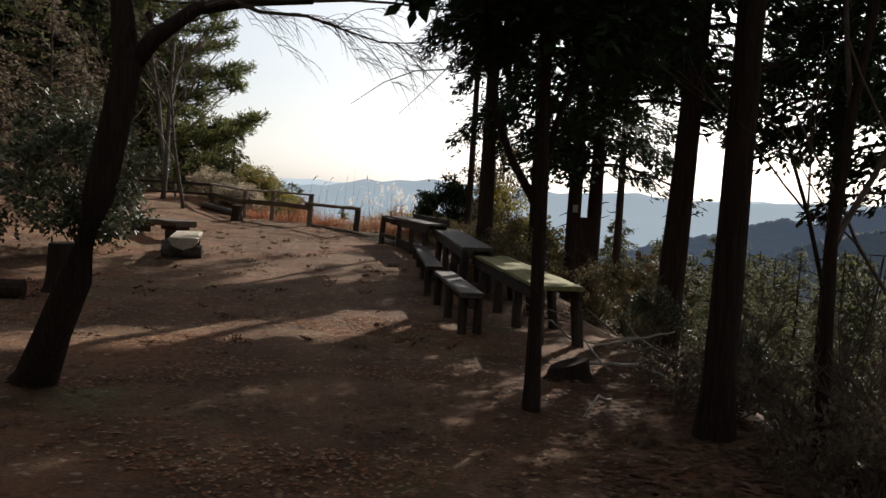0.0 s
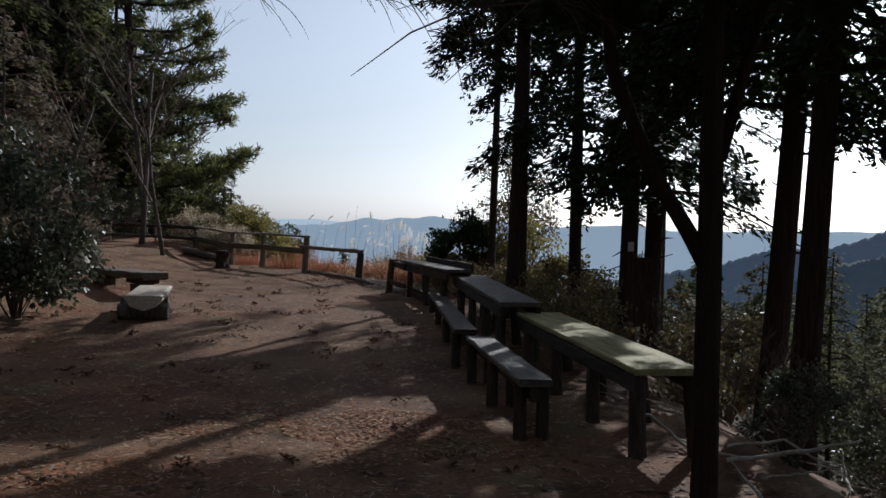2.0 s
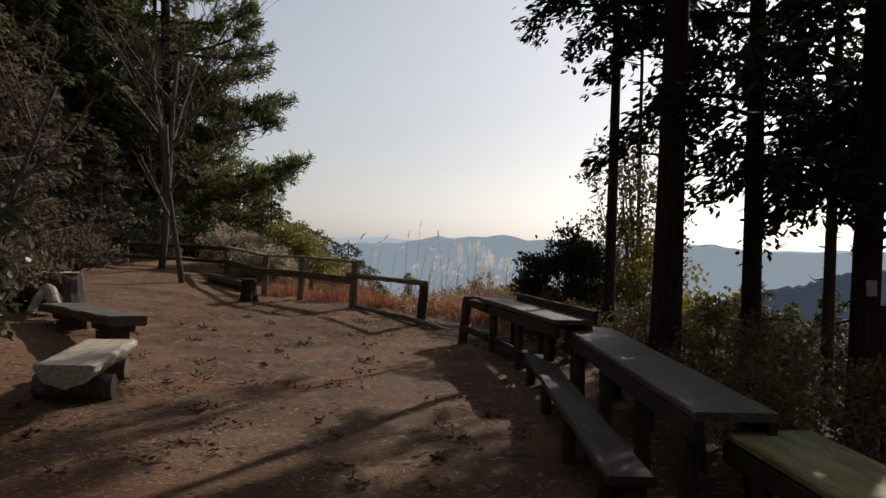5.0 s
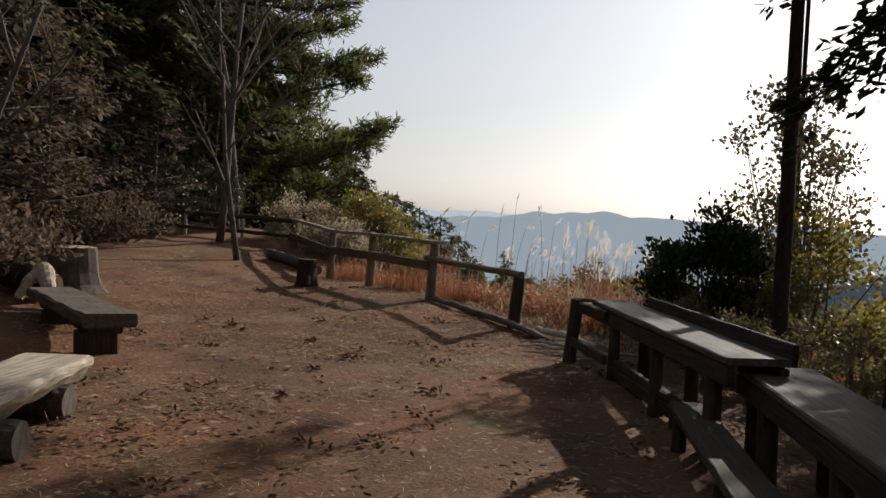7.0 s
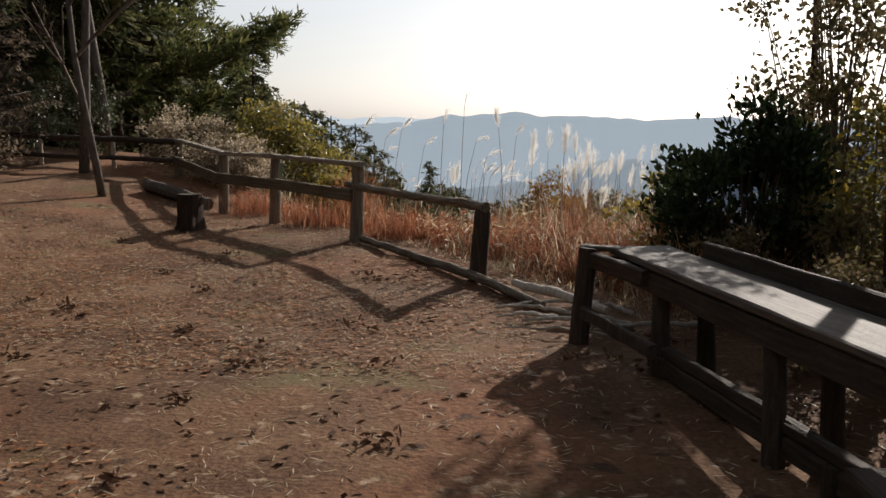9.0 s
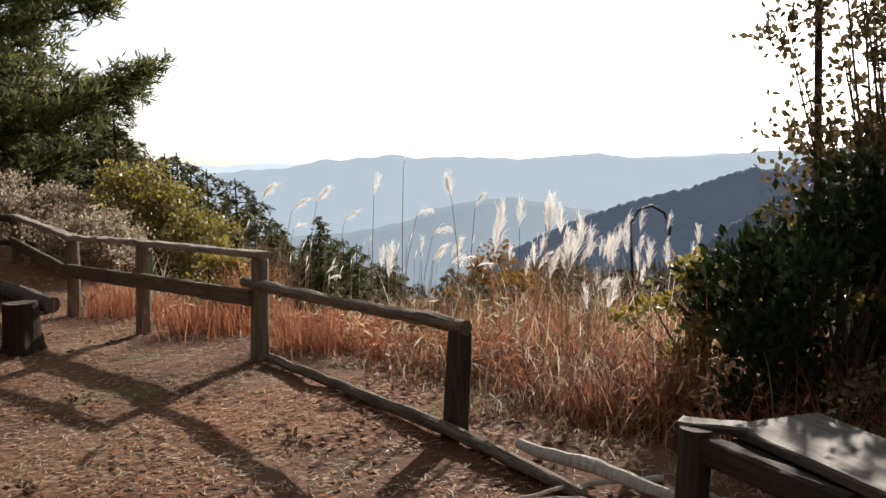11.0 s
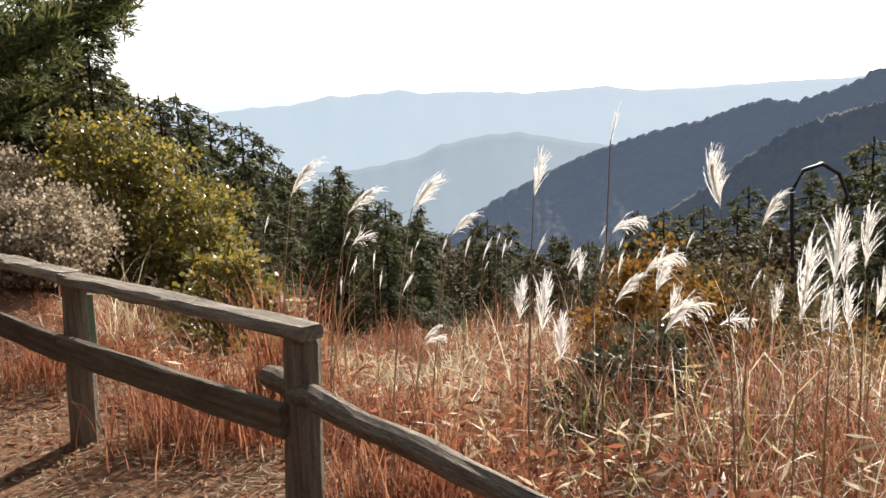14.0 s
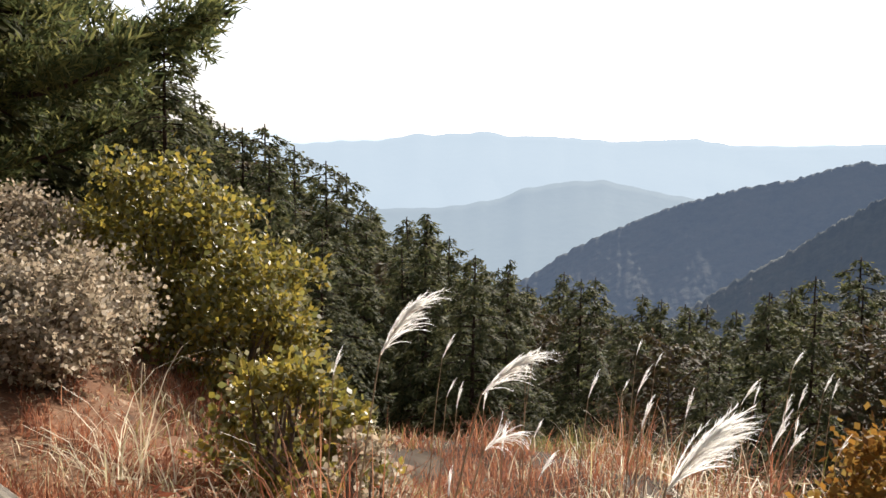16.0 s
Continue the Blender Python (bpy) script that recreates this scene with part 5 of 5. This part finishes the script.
for x, y, k in ((2.35, 5.6, 0.5), (2.55, 6.3, 0.6), (2.2, 7.7, 0.5), (2.75, 4.9, 0.6), (2.05, 8.5, 0.45), (2.6, 7.3, 0.7), (3.1, 5.8, 0.8), (2.9, 3.9, 0.6)):
    plant("brushwood", brush, stand(x, y), x * 9, "brown withered brushwood at the slope edge", "brushwood", group="brushwood at the slope edge", size=k, names=SP)
for i in range(22):
    x = -7.4 - wood_rng.uniform(0, 5) - 0.15 * i / 2
    y = 9 + i * 0.9
    if x < -8.3 - max(0, y - 20) * 0.12 or y < 15:
        plant("brushwood", brush, stand(x, y), i * 1.3, "brown withered brushwood on the leafy bank", "brushwood", group="brushwood on the bank", size=wood_rng.uniform(0.7, 1.3), names=SP)


# ---- grass ----
def grass(name, label, places, material, tall, wide, bend, seed, k=4, splay=0.35):
    """Blades that rise at all angles and arch over, each in its own way."""
    rng = random.Random(seed)
    s = Shape()
    for x, y, f in places:
        a = rng.uniform(0, 6.283)
        o = Vector((math.cos(a), math.sin(a), 0))
        lean = abs(rng.gauss(0, splay))
        ln = tall * f * rng.uniform(0.22, 1.18)
        arch = bend * rng.uniform(0.1, 2.0)
        p, e = Vector((x, y, height(x, y) - 0.02)), lean
        pts = [p]
        for i in range(k - 1):
            p = p + (o * math.sin(e) + Vector((0, 0, math.cos(e)))) * ln / (k - 1)
            e += arch * (i + 1) * 1.6 / (k - 1)
            pts.append(p)
        side = Vector((-math.sin(a + rng.uniform(-0.8, 0.8)), math.cos(a + rng.uniform(-0.8, 0.8)), 0)).normalized()
        s.blade(pts, wide * rng.uniform(0.6, 1.3), side)
    ob = new(name, s.mesh(name, material))
    tagged(ob, label, "grass", kind="stuff")


def slope_places(n, seed, x0, x1, y0, y1, lo, hi, clump=0.9, cut=-0.2):
    rng, out = random.Random(seed), []
    while len(out) < n:
        x, y = rng.uniform(x0, x1), rng.uniform(y0, y1)
        d = beyond(x, y)
        if d < lo or d > hi:
            continue
        v = noise.noise((x * clump, y * clump, seed))
        if v < cut:
            continue
        out.append((x, y, min(1.0, 0.45 + d * 0.45) * (0.75 + 0.6 * max(0, v)) * float(np.interp(x, [-6, -4.2, -3.2, -2.4, -1.5], [0.40, 0.46, 0.66, 0.95, 1.3]))))
    return out


grass("rust_grass", "dry rust-red grass covering the slope past the fence", slope_places(18000, 601, -7.5, 2.0, 21.4, 33, 0.22, 5.5, 1.5, -0.1), RUST_GRASS, 0.80, 0.0045, 0.6, 602, 5, 0.42)
grass("rust_grass", "tall dense dry red grass just past the fence", slope_places(15000, 611, -4.2, 0.6, 21.5, 27.5, 0.28, 2.8, 1.8, -0.15), RUST_GRASS, 0.85, 0.0046, 0.7, 612, 5, 0.4)
grass("rust_tufts", "orange-red grass tufts at the foot of the fence posts", slope_places(5000, 621, -6.2, -3.2, 24.3, 28.3, 0.0, 1.0, 1.6, -0.1), RUST_GRASS, 1.05, 0.0045, 0.5, 622, 4, 0.4)
grass("rust_undergrowth", "short matted red-brown dead growth under the grass", slope_places(16000, 613, -7.5, 1.0, 21.3, 31, -0.05, 3.5, 1.6, -0.1), RUST_GRASS, 0.34, 0.0065, 0.8, 614, 4, 0.7)
grass("straw_grass", "pale straw-coloured arching grass blades on the slope", slope_places(3200, 603, -7.5, 2.0, 21.6, 34, 0.15, 7.0, 1.3, 0.0), STRAW, 0.82, 0.0055, 0.8, 604, 6, 0.4)
grass("straw_grass", "pale straw blades arching over the red growth", slope_places(2400, 617, -5.6, 0.5, 25.3, 30, 0.5, 7.0, 1.6, 0.05), STRAW, 0.9, 0.005, 1.1, 618, 6, 0.5)
grass("pampas_leaves", "tall arching pampas leaves below the plumes", slope_places(1500, 615, -2.6, 0.2, 22.9, 27.0, 0.5, 4.0, 0.9, -0.3), STRAW, 1.0, 0.0055, 0.55, 616, 6, 0.25)
grass("glint_straw", "pale broken stems bent every way, standing in for glints in the red grass", slope_places(7000, 619, -6.5, 0.8, 21.4, 30, -0.15, 4.5, 1.8, -0.1), STRAW, 0.5, 0.0055, 1.6, 620, 5, 0.9)
grass("leafy_straw", "short pale leaves arching sideways among the red stems", slope_places(5200, 623, -3.4, 0.4, 22.4, 27.2, 0.3, 4.0, 1.5, -0.3), STRAW, 0.62, 0.0075, 1.5, 624, 6, 0.55)
grass("red_tuft", "tall red-brown grass tuft standing above the shrubs", [(-4.05 + random.Random(i).gauss(0, 0.14), 26.55 + random.Random(i + 900).gauss(0, 0.12), 1.0) for i in range(420)], RUST_GRASS, 0.95, 0.005, 0.25, 625, 5, 0.16)
grass("orange_tuft", "bright orange grass tuft behind the fence posts", [(x + random.Random(i).gauss(0, 0.20), y + random.Random(i + 700).gauss(0, 0.16), 1.0) for x, y in ((-4.35, 25.6), (-3.35, 24.95), (-5.45, 26.75)) for i in range(360)], RUST_GRASS, 0.48, 0.0042, 0.35, 626, 4, 0.3)
grass("straw_growth", "pale dry growth at the foot of the yellow shrub", slope_places(1900, 627, -5.0, -2.8, 25.9, 29.0, 0.8, 4.0, 1.4, -0.3), STRAW, 1.15, 0.005, 0.8, 628, 6, 0.35)
grass("green_grass", "yellow-green grass among the dry blades on the slope", slope_places(5000, 605, -8, 2.5, 22, 36, 0.8, 8.0, 0.5, 0.0), GREEN_GRASS, 0.72, 0.006, 0.6, 606, 5)
grass("low_grass", "low dry grass at the foot of the fence", slope_places(3000, 607, -7.5, 0.5, 21, 30.5, -0.35, 0.25), STRAW, 0.15, 0.004, 0.6, 608, 4, 0.7)


def loose_leaves(name, label, n, seed, region, lo, hi, high, size, material):
    """Small withered leaves that stick out every way from the stems."""
    rng = np.random.default_rng(seed)
    x0, x1, y0, y1 = region
    cs = []
    while len(cs) < n:
        x, y = rng.uniform(x0, x1), rng.uniform(y0, y1)
        if lo < beyond(x, y) < hi and noise.noise((x * 1.7, y * 1.7, seed)) > -0.12:
            top = high * (0.55 + 0.7 * max(0.0, noise.noise((x * 2.3, y * 2.3, seed + 4)))) * float(np.interp(x, [-5, -3.6, -2.2], [0.5, 0.75, 1.0]))
            cs.append((x, y, height(x, y) + top * rng.uniform(0.05, 1.0)))
    ds = rng.normal(size=(n, 3)) * np.array((1, 1, 0.55)) + np.array((0.25, 0, -0.1))
    s = Shape()
    k = rng.uniform(0.5, 1.4, n)
    s.leaves(np.array(cs), ds, k * size[0], k * size[1], None, rng)
    tagged(new(name, s.mesh(name, material)), label, "leaves", kind="stuff")


loose_leaves("withered_leaves", "curled red-brown leaves among the dry stems", 15000, 641, (-5.5, 0.8, 21.6, 29.0), 0.25, 5.0, 0.62, (0.075, 0.009), RUST_GRASS)
loose_leaves("pale_leaves", "pale curled leaves among the dry stems, glints put into their colour", 6000, 642, (-5.2, 0.8, 21.8, 29.0), 0.3, 5.0, 0.66, (0.10, 0.0065), STRAW)


def plume_mesh(seed, strands, spread, curl, nod, droop):
    """A feathery head one unit long: silky strands leave the bent axis, run on side by side and are blown over at the tip."""
    rng = random.Random(seed)
    s = Shape()

    def axis(k):
        return Vector((nod * k * k, 0, k * (1 - 0.25 * nod * k)))

    for i in range(strands):
        k = rng.uniform(0.0, 0.62) ** 1.2
        a = rng.uniform(0, 6.283)
        e = (axis(k + 0.1) - axis(k)).normalized() + Vector((math.cos(a), 0.55 * math.sin(a), 0)) * spread * rng.uniform(0.25, 1.0)
        e.normalize()
        h = rng.uniform(0.28, 0.54) * (1.12 - 0.5 * k)
        w = rng.uniform(0.4, 1.6)
        p, pts = axis(k), [axis(k)]
        for j in range(7):
            p = p + e * h / 7
            e = (e + Vector((curl * w, rng.uniform(-0.08, 0.08), -droop * w * (0.3 + j / 6))) * 0.17).normalized()
            pts.append(p)
        side = Vector((e.z, rng.uniform(-0.7, 0.7), -e.x)).normalized()
        s.blade(pts, 0.0065, side)
        for j in range(1, 8):
            for q in range(6):
                d = (pts[j] - pts[j - 1]).normalized() + Vector((rng.uniform(-1, 1), rng.uniform(-1, 1), rng.uniform(-1, 1))) * 0.42
                o = pts[j - 1].lerp(pts[j], rng.random())
                s.blade([o, o + d * 0.030, o + d * 0.062], 0.0038, Vector((d.y + 0.2, -d.x, 0.4)).normalized())
    s.tube([axis(k / 5) for k in range(5)], [0.009, 0.008, 0.006, 0.005, 0.003], 4, 0, False)
    return s.mesh("plume", PLUME)


def stalk_mesh(h, lean):
    """A thin stem that rises straight and bends over just below its head, with a few sheaths."""
    s = Shape()
    s.tube([(-lean * h * 0.40, 0, -h), (-lean * h * 0.34, 0.01, -h * 0.62), (-lean * h * 0.20, 0.005, -h * 0.28), (-lean * 0.06, 0, -0.07), (0, 0, 0.01)], [0.0042, 0.0036, 0.003, 0.0022, 0.0018], 5, 0, False)
    return s.mesh("stalk", STALK)


FANS = [plume_mesh(700, 32, 0.46, 0.16, 0.0, 0.35), plume_mesh(701, 28, 0.38, 0.34, 0.04, 0.45), plume_mesh(702, 34, 0.55, 0.10, -0.08, 0.55)]
FLAGS = [plume_mesh(703, 60, 0.42, 0.50, 0.10, 0.35), plume_mesh(704, 56, 0.36, 0.62, 0.16, 0.48)]
MOPS = [plume_mesh(705, 36, 0.65, 0.70, 0.45, 1.30), plume_mesh(706, 32, 0.80, 0.35, 0.30, 1.50)]
SLIMS = [plume_mesh(707, 16, 0.10, 0.12, 0.08, 0.10), plume_mesh(708, 14, 0.14, 0.25, 0.18, 0.20)]
plume_rng = random.Random(12)


def pampas(x, y, z, tip, long, heads, turn=0.0):
    """One plume: its foot at x, y, z, leaning by tip towards its own x axis."""
    ob = thing("pampas_plume", (x, y, z), "silver-white pampas grass plume on a thin stalk", "grass", "pampas plumes")
    ob.rotation_euler.z = turn
    part("stalk", stalk_mesh(z - height(x, y) + 0.05, 0.35 * tip), None, ob)
    head = part("plume", plume_rng.choice(heads), None, ob)
    head.rotation_euler.y = tip * 0.78
    head.scale = (long, long, long)


for x, y, z, tip, long in (
        (-3.88, 25.94, 1.71, 0.60, 0.27), (-3.60, 25.90, 1.62, 0.91, 0.24), (-3.59, 25.92, 1.46, 1.07, 0.16), (-3.27, 24.97, 1.73, 0.75, 0.21), (-3.11, 25.60, 1.53, 0.82, 0.19),
        (-3.25, 25.50, 1.05, 1.00, 0.14), (-3.25, 25.30, 1.13, 0.87, 0.12), (-2.36, 25.60, 1.18, 0.67, 0.23), (-2.22, 25.30, 1.17, 1.25, 0.27), (-2.00, 25.20, 1.16, 1.45, 0.18),
        (-2.48, 25.04, 1.60, 1.0, 0.19), (-2.36, 25.00, 1.44, 0.95, 0.22), (-2.22, 24.50, 1.75, -0.36, 0.24), (-2.04, 24.60, 1.67, 0.44, 0.17), (-2.36, 24.70, 1.27, 0.61, 0.19),
        (-1.30, 23.70, 1.14, 0.92, 0.15), (-1.60, 24.40, 1.21, 0.54, 0.21), (-2.17, 25.60, 1.22, 0.35, 0.21)):
    pampas(x, y, z, tip, long, MOPS if tip > 0.93 else FLAGS)
for x, y, z, tip, long in (
        (-2.81, 24.85, 1.78, 0.26, 0.23), (-2.72, 24.90, 1.12, 0.15, 0.25), (-2.46, 26.00, 1.21, 0.06, 0.21), (-2.21, 25.20, 1.23, 0.28, 0.15), (-2.81, 25.60, 1.12, 0.21, 0.26), (-2.73, 25.40, 1.11, 0.19, 0.34),
        (-1.90, 24.60, 1.31, 0.11, 0.42), (-1.87, 24.40, 1.49, 0.14, 0.32), (-1.72, 24.50, 1.52, 0.01, 0.30), (-1.53, 24.80, 1.27, 0.25, 0.24), (-1.79, 24.60, 1.26, 0.09, 0.18), (-1.56, 24.20, 1.60, 0.21, 0.26),
        (-1.57, 24.00, 1.49, 0.16, 0.38), (-1.48, 23.80, 1.22, 0.04, 0.30), (-1.34, 24.00, 1.44, -0.10, 0.28), (-1.40, 24.10, 1.27, 0.31, 0.40), (-1.31, 23.90, 1.33, 0.06, 0.32), (-1.19, 23.90, 1.27, 0.27, 0.34),
        (-1.05, 24.30, 1.33, 0.32, 0.27), (-1.05, 23.90, 1.36, 0.09, 0.23), (-1.42, 24.20, 1.31, 0.04, 0.32)):
    pampas(x, y, z, tip, 0.88 * long, FANS)
pampas(-2.57, 24.60, 1.98, 0.21, 0.17, SLIMS)
for i in range(26):
    x, y = plume_rng.uniform(-1.6, -0.1), plume_rng.uniform(23.6, 26.4)
    pampas(x, y, plume_rng.uniform(1.0, 1.5) - 0.12 * max(0, y - 24.5), plume_rng.uniform(-0.2, 0.4), plume_rng.uniform(0.15, 0.28), FANS if plume_rng.random() < 0.7 else FLAGS, plume_rng.uniform(-0.6, 0.6))
for i in range(52):
    x, y = plume_rng.uniform(-4.3, 1.0), plume_rng.uniform(26.2, 30.5)
    if beyond(x, y) > 0.8:
        pampas(x, y, height(x, y) + plume_rng.uniform(0.75, 1.2), plume_rng.uniform(0.0, 0.5), plume_rng.uniform(0.12, 0.24), SLIMS, plume_rng.uniform(-0.7, 0.7))


# ---- litter and sticks ----
def litter(name, label, n, seed, region, size, material, want):
    rng = np.random.default_rng(seed)
    cs, ds, sz = [], [], []
    x0, x1, y0, y1 = region
    while len(cs) < n:
        x, y = rng.uniform(x0, x1), rng.uniform(y0, y1)
        if not want(x, y):
            continue
        cs.append((x, y, height(x, y) + rng.uniform(0.004, 0.014)))
        a = rng.uniform(0, 6.283)
        ds.append((math.cos(a), math.sin(a), rng.uniform(-0.05, 0.14)))
        sz.append(rng.uniform(0.6, 1.3))
    s, sz = Shape(), np.array(sz)
    s.leaves(np.array(cs), np.array(ds), sz * size[0], sz * size[1], np.tile((0.0, 0.0, 1.0), (n, 1)), rng, 0.12)
    tagged(new(name, s.mesh(name, material)), label, "leaves", kind="stuff")


grass("straw_tussock", "arching straw tussock of long blades by the fence", [(-5.35 + random.Random(i).gauss(0, 0.16), 27.75 + random.Random(i + 500).gauss(0, 0.16), 1.0) for i in range(110)], STRAW, 1.0, 0.005, 0.75, 631, 7, 0.35)
litter("fallen_leaves", "red-brown fallen leaves strewn over the earth", 15000, 801, (-9, 2.5, 2, 30), (0.05, 0.012), LITTER, lambda x, y: beyond(x, y) < 0.8 and noise.noise((x * 0.55, y * 0.55, 4)) > (0.28 if x > -3.4 else -0.05))
litter("straw_bits", "short pale straw bits lying on the trodden earth", 11000, 802, (-7, 1.0, 9, 28), (0.075, 0.0028), STRAW, lambda x, y: beyond(x, y) < 0.3 and noise.noise((x * 0.9, y * 0.9, 8)) > -0.2)


litter("dead_leaf_clump", "dark curled dead leaves and bark scraps on the earth", 4200, 803, (-7.5, 0.6, 4, 28), (0.065, 0.016), DARK_LITTER, lambda x, y: beyond(x, y) < 0.2 and noise.noise((x * 1.3, y * 1.3, 2)) > 0.05)
litter("fallen_leaves", "orange-red leaf drift on the shaded path", 6000, 804, (-4.8, 0.6, 3.6, 11.5), (0.045, 0.012), LITTER, lambda x, y: noise.noise((x * 0.75, y * 1.1, 6)) > 0.16)

litter("fallen_leaves", "rust-orange leaf drift in the sunlit turf", 1900, 805, (-1.7, 0.15, 10.2, 11.7), (0.04, 0.010), LITTER, lambda x, y: ((x + 0.75) / 0.8) ** 2 + ((y - 10.95) / 0.55) ** 2 < 1 + 0.8 * noise.noise((x * 2.5, y * 2.5, 3)))
# dark litter stands in for deeper tree shade, so the sunlit turf is left out
litter("shade_leaf_litter", "dark reddish leaf litter deepening the shade under the trees", 9000, 806, (-7.5, 1.6, 3, 16), (0.05, 0.016), DARK_LITTER, lambda x, y: beyond(x, y) < 0.6 and noise.noise((x * 0.6, y * 0.6, 12)) > -0.12 and (x < -2.2 or y < 9.6 or x > 0.2))

# likewise darkens the slope edge in place of canopy shade
litter("shade_leaf_litter", "dark leaf litter and scraps deepening the shade at the slope edge", 9000, 807, (0.6, 4.5, 2.5, 9.5), (0.07, 0.022), DARK_LITTER, lambda x, y: x > 1.0 + 0.5 * noise.noise((x, y, 5)))


litter("trampled_straw", "trampled pinkish straw and leaf scraps by the fence", 16000, 808, (-6.8, -1.8, 20.0, 27.6), (0.055, 0.0055), LITTER, lambda x, y: beyond(x, y) < 0.3 and noise.noise((x * 1.6, y * 1.6, 9)) > -0.25)
litter("pale_scraps", "pale straw scraps by the fence", 7000, 809, (-6.8, -1.8, 20.0, 27.6), (0.06, 0.004), STRAW, lambda x, y: beyond(x, y) < 0.3 and noise.noise((x * 1.9, y * 1.9, 15)) > 0.0)


def leaf_clumps(n, seed):
    """Small dark heaps of curled dead leaves and twigs."""
    rng = np.random.default_rng(seed)
    s, made = Shape(), 0
    while made < n:
        x, y = rng.uniform(-6.2, 0.2), rng.uniform(9.0, 26.5)
        if beyond(x, y) > -0.4:
            continue
        made += 1
        k, r, a = int(rng.integers(8, 30)), rng.uniform(0.02, 0.075), rng.uniform(0, 6.283)
        off = rng.normal(size=(k, 2)) * r * np.array((1.6, 0.6))
        off = off @ np.array(((math.cos(a), math.sin(a)), (-math.sin(a), math.cos(a))))
        cs = np.array([(x + u, y + v, height(x + u, y + v) + rng.uniform(0.004, 0.03)) for u, v in off])
        ds = np.stack([rng.normal(size=k), rng.normal(size=k), rng.uniform(-0.2, 0.7, k)], axis=1)
        s.leaves(cs, ds, rng.uniform(0.03, 0.075, k), rng.uniform(0.006, 0.014, k), None, rng)
    tagged(new("leaf_heaps", s.mesh("leaf_heaps", DARK_LITTER)), "small dark heaps of curled dead leaves on the earth", "leaves", kind="stuff")


leaf_clumps(120, 810)


def moss(places_seed, cx, cy, rx, ry, n, seed):
    rng = random.Random(places_seed)
    out = []
    while len(out) < n:
        a, r = rng.uniform(0, 6.283), math.sqrt(rng.random())
        x, y = cx + rx * r * math.cos(a), cy + ry * r * math.sin(a)
        if noise.noise((x * 2.2, y * 2.2, seed)) > -0.1:
            out.append((x, y, 1.0))
    grass("short_turf", "thin short yellow-green turf on the trodden earth", out, GREEN_GRASS, 0.035, 0.003, 0.6, seed, 3, 0.6)


moss(31, -1.75, 20.6, 0.55, 1.6, 4500, 821)
moss(32, -1.6, 17.2, 0.5, 1.3, 2500, 822)
moss(33, -2.4, 10.3, 2.1, 0.75, 9000, 823)


def stick(pts, r, seed, label="grey bleached branch lying on the slope"):
    rough_log("fallen_branch", pts, [r, r * 0.8, r * 0.35], STICK, label, "branch", seed, group="fallen branches")


stick([on(1.35, 9.2, 0.05), on(1.75, 8.6, 0.18), on(2.05, 7.9, 0.10)], 0.018, 51)
stick([on(1.55, 10.0, 0.06), on(1.9, 9.7, 0.2), on(2.25, 9.6, 0.42)], 0.016, 52)
for i in range(26):
    a = wood_rng.uniform(0, 6.28)
    x, y = 1.9 + wood_rng.uniform(-0.7, 1.1), 9.6 + wood_rng.uniform(-1.8, 3.4)
    ln = wood_rng.uniform(0.3, 0.9)
    stick([on(x, y, 0.03), on(x + math.cos(a) * ln * 0.5, y + math.sin(a) * ln * 0.5, wood_rng.uniform(0.05, 0.2)), on(x + math.cos(a) * ln, y + math.sin(a) * ln, wood_rng.uniform(0.03, 0.3))], wood_rng.uniform(0.006, 0.014), 60 + i)
for i in range(10):
    x, y, a = wood_rng.uniform(-1.7, -0.6), wood_rng.uniform(20.9, 22.0), wood_rng.uniform(-0.6, 0.4)
    if beyond(x, y) < 0.8:
        ln = wood_rng.uniform(0.3, 0.8)
        stick([on(x, y, 0.02), on(x - math.cos(a) * ln * 0.5, y - math.sin(a) * ln * 0.5, 0.06), on(x - math.cos(a) * ln, y - math.sin(a) * ln, 0.03)], wood_rng.uniform(0.008, 0.022), 90 + i, "grey bleached branch beside the far table")
stump(1.15, 8.75, 0.17, 0.13, BARK, "dark uprooted stump among fallen branches", 15, BARK, 0.3)
board = Shape()
board.board((2.31, 16.83, 0.35), (2.31, 16.83, 1.31), 0.37, 0.025, (0, 1, 0), 8, 0.003, 0.004, random.Random(4))
tagged(new("notice_board", board.mesh("notice_board", BARK)), "dark upright wooden board fixed between twin cypress trunks", "board")
tag = Shape()
tag.board((2.13, 16.792, 1.39), (2.13, 16.796, 1.52), 0.085, 0.004, (0, 1, 0), 3, 0.001, 0.001, random.Random(2))
tagged(new("paper_tag", tag.mesh("paper_tag", PLUME)), "small white tag fixed to a dark cypress trunk", "tag")
s = Shape()
s.tube([(0.62, 31.0, height(0.62, 31.0) - 0.1), (0.61, 31.0, 0.2), (0.59, 31.0, 0.85), (0.59, 31.0, 1.04), (0.70, 31.0, 1.25), (0.90, 31.0, 1.31), (1.08, 31.0, 1.20), (1.17, 31.0, 0.97), (1.13, 31.0, 0.75)], [0.022] * 9, 8)
tagged(new("bent_pipe", s.mesh("bent_pipe", BLACK_PIPE, True)), "thin black bent pipe standing in the grass", "pipe")
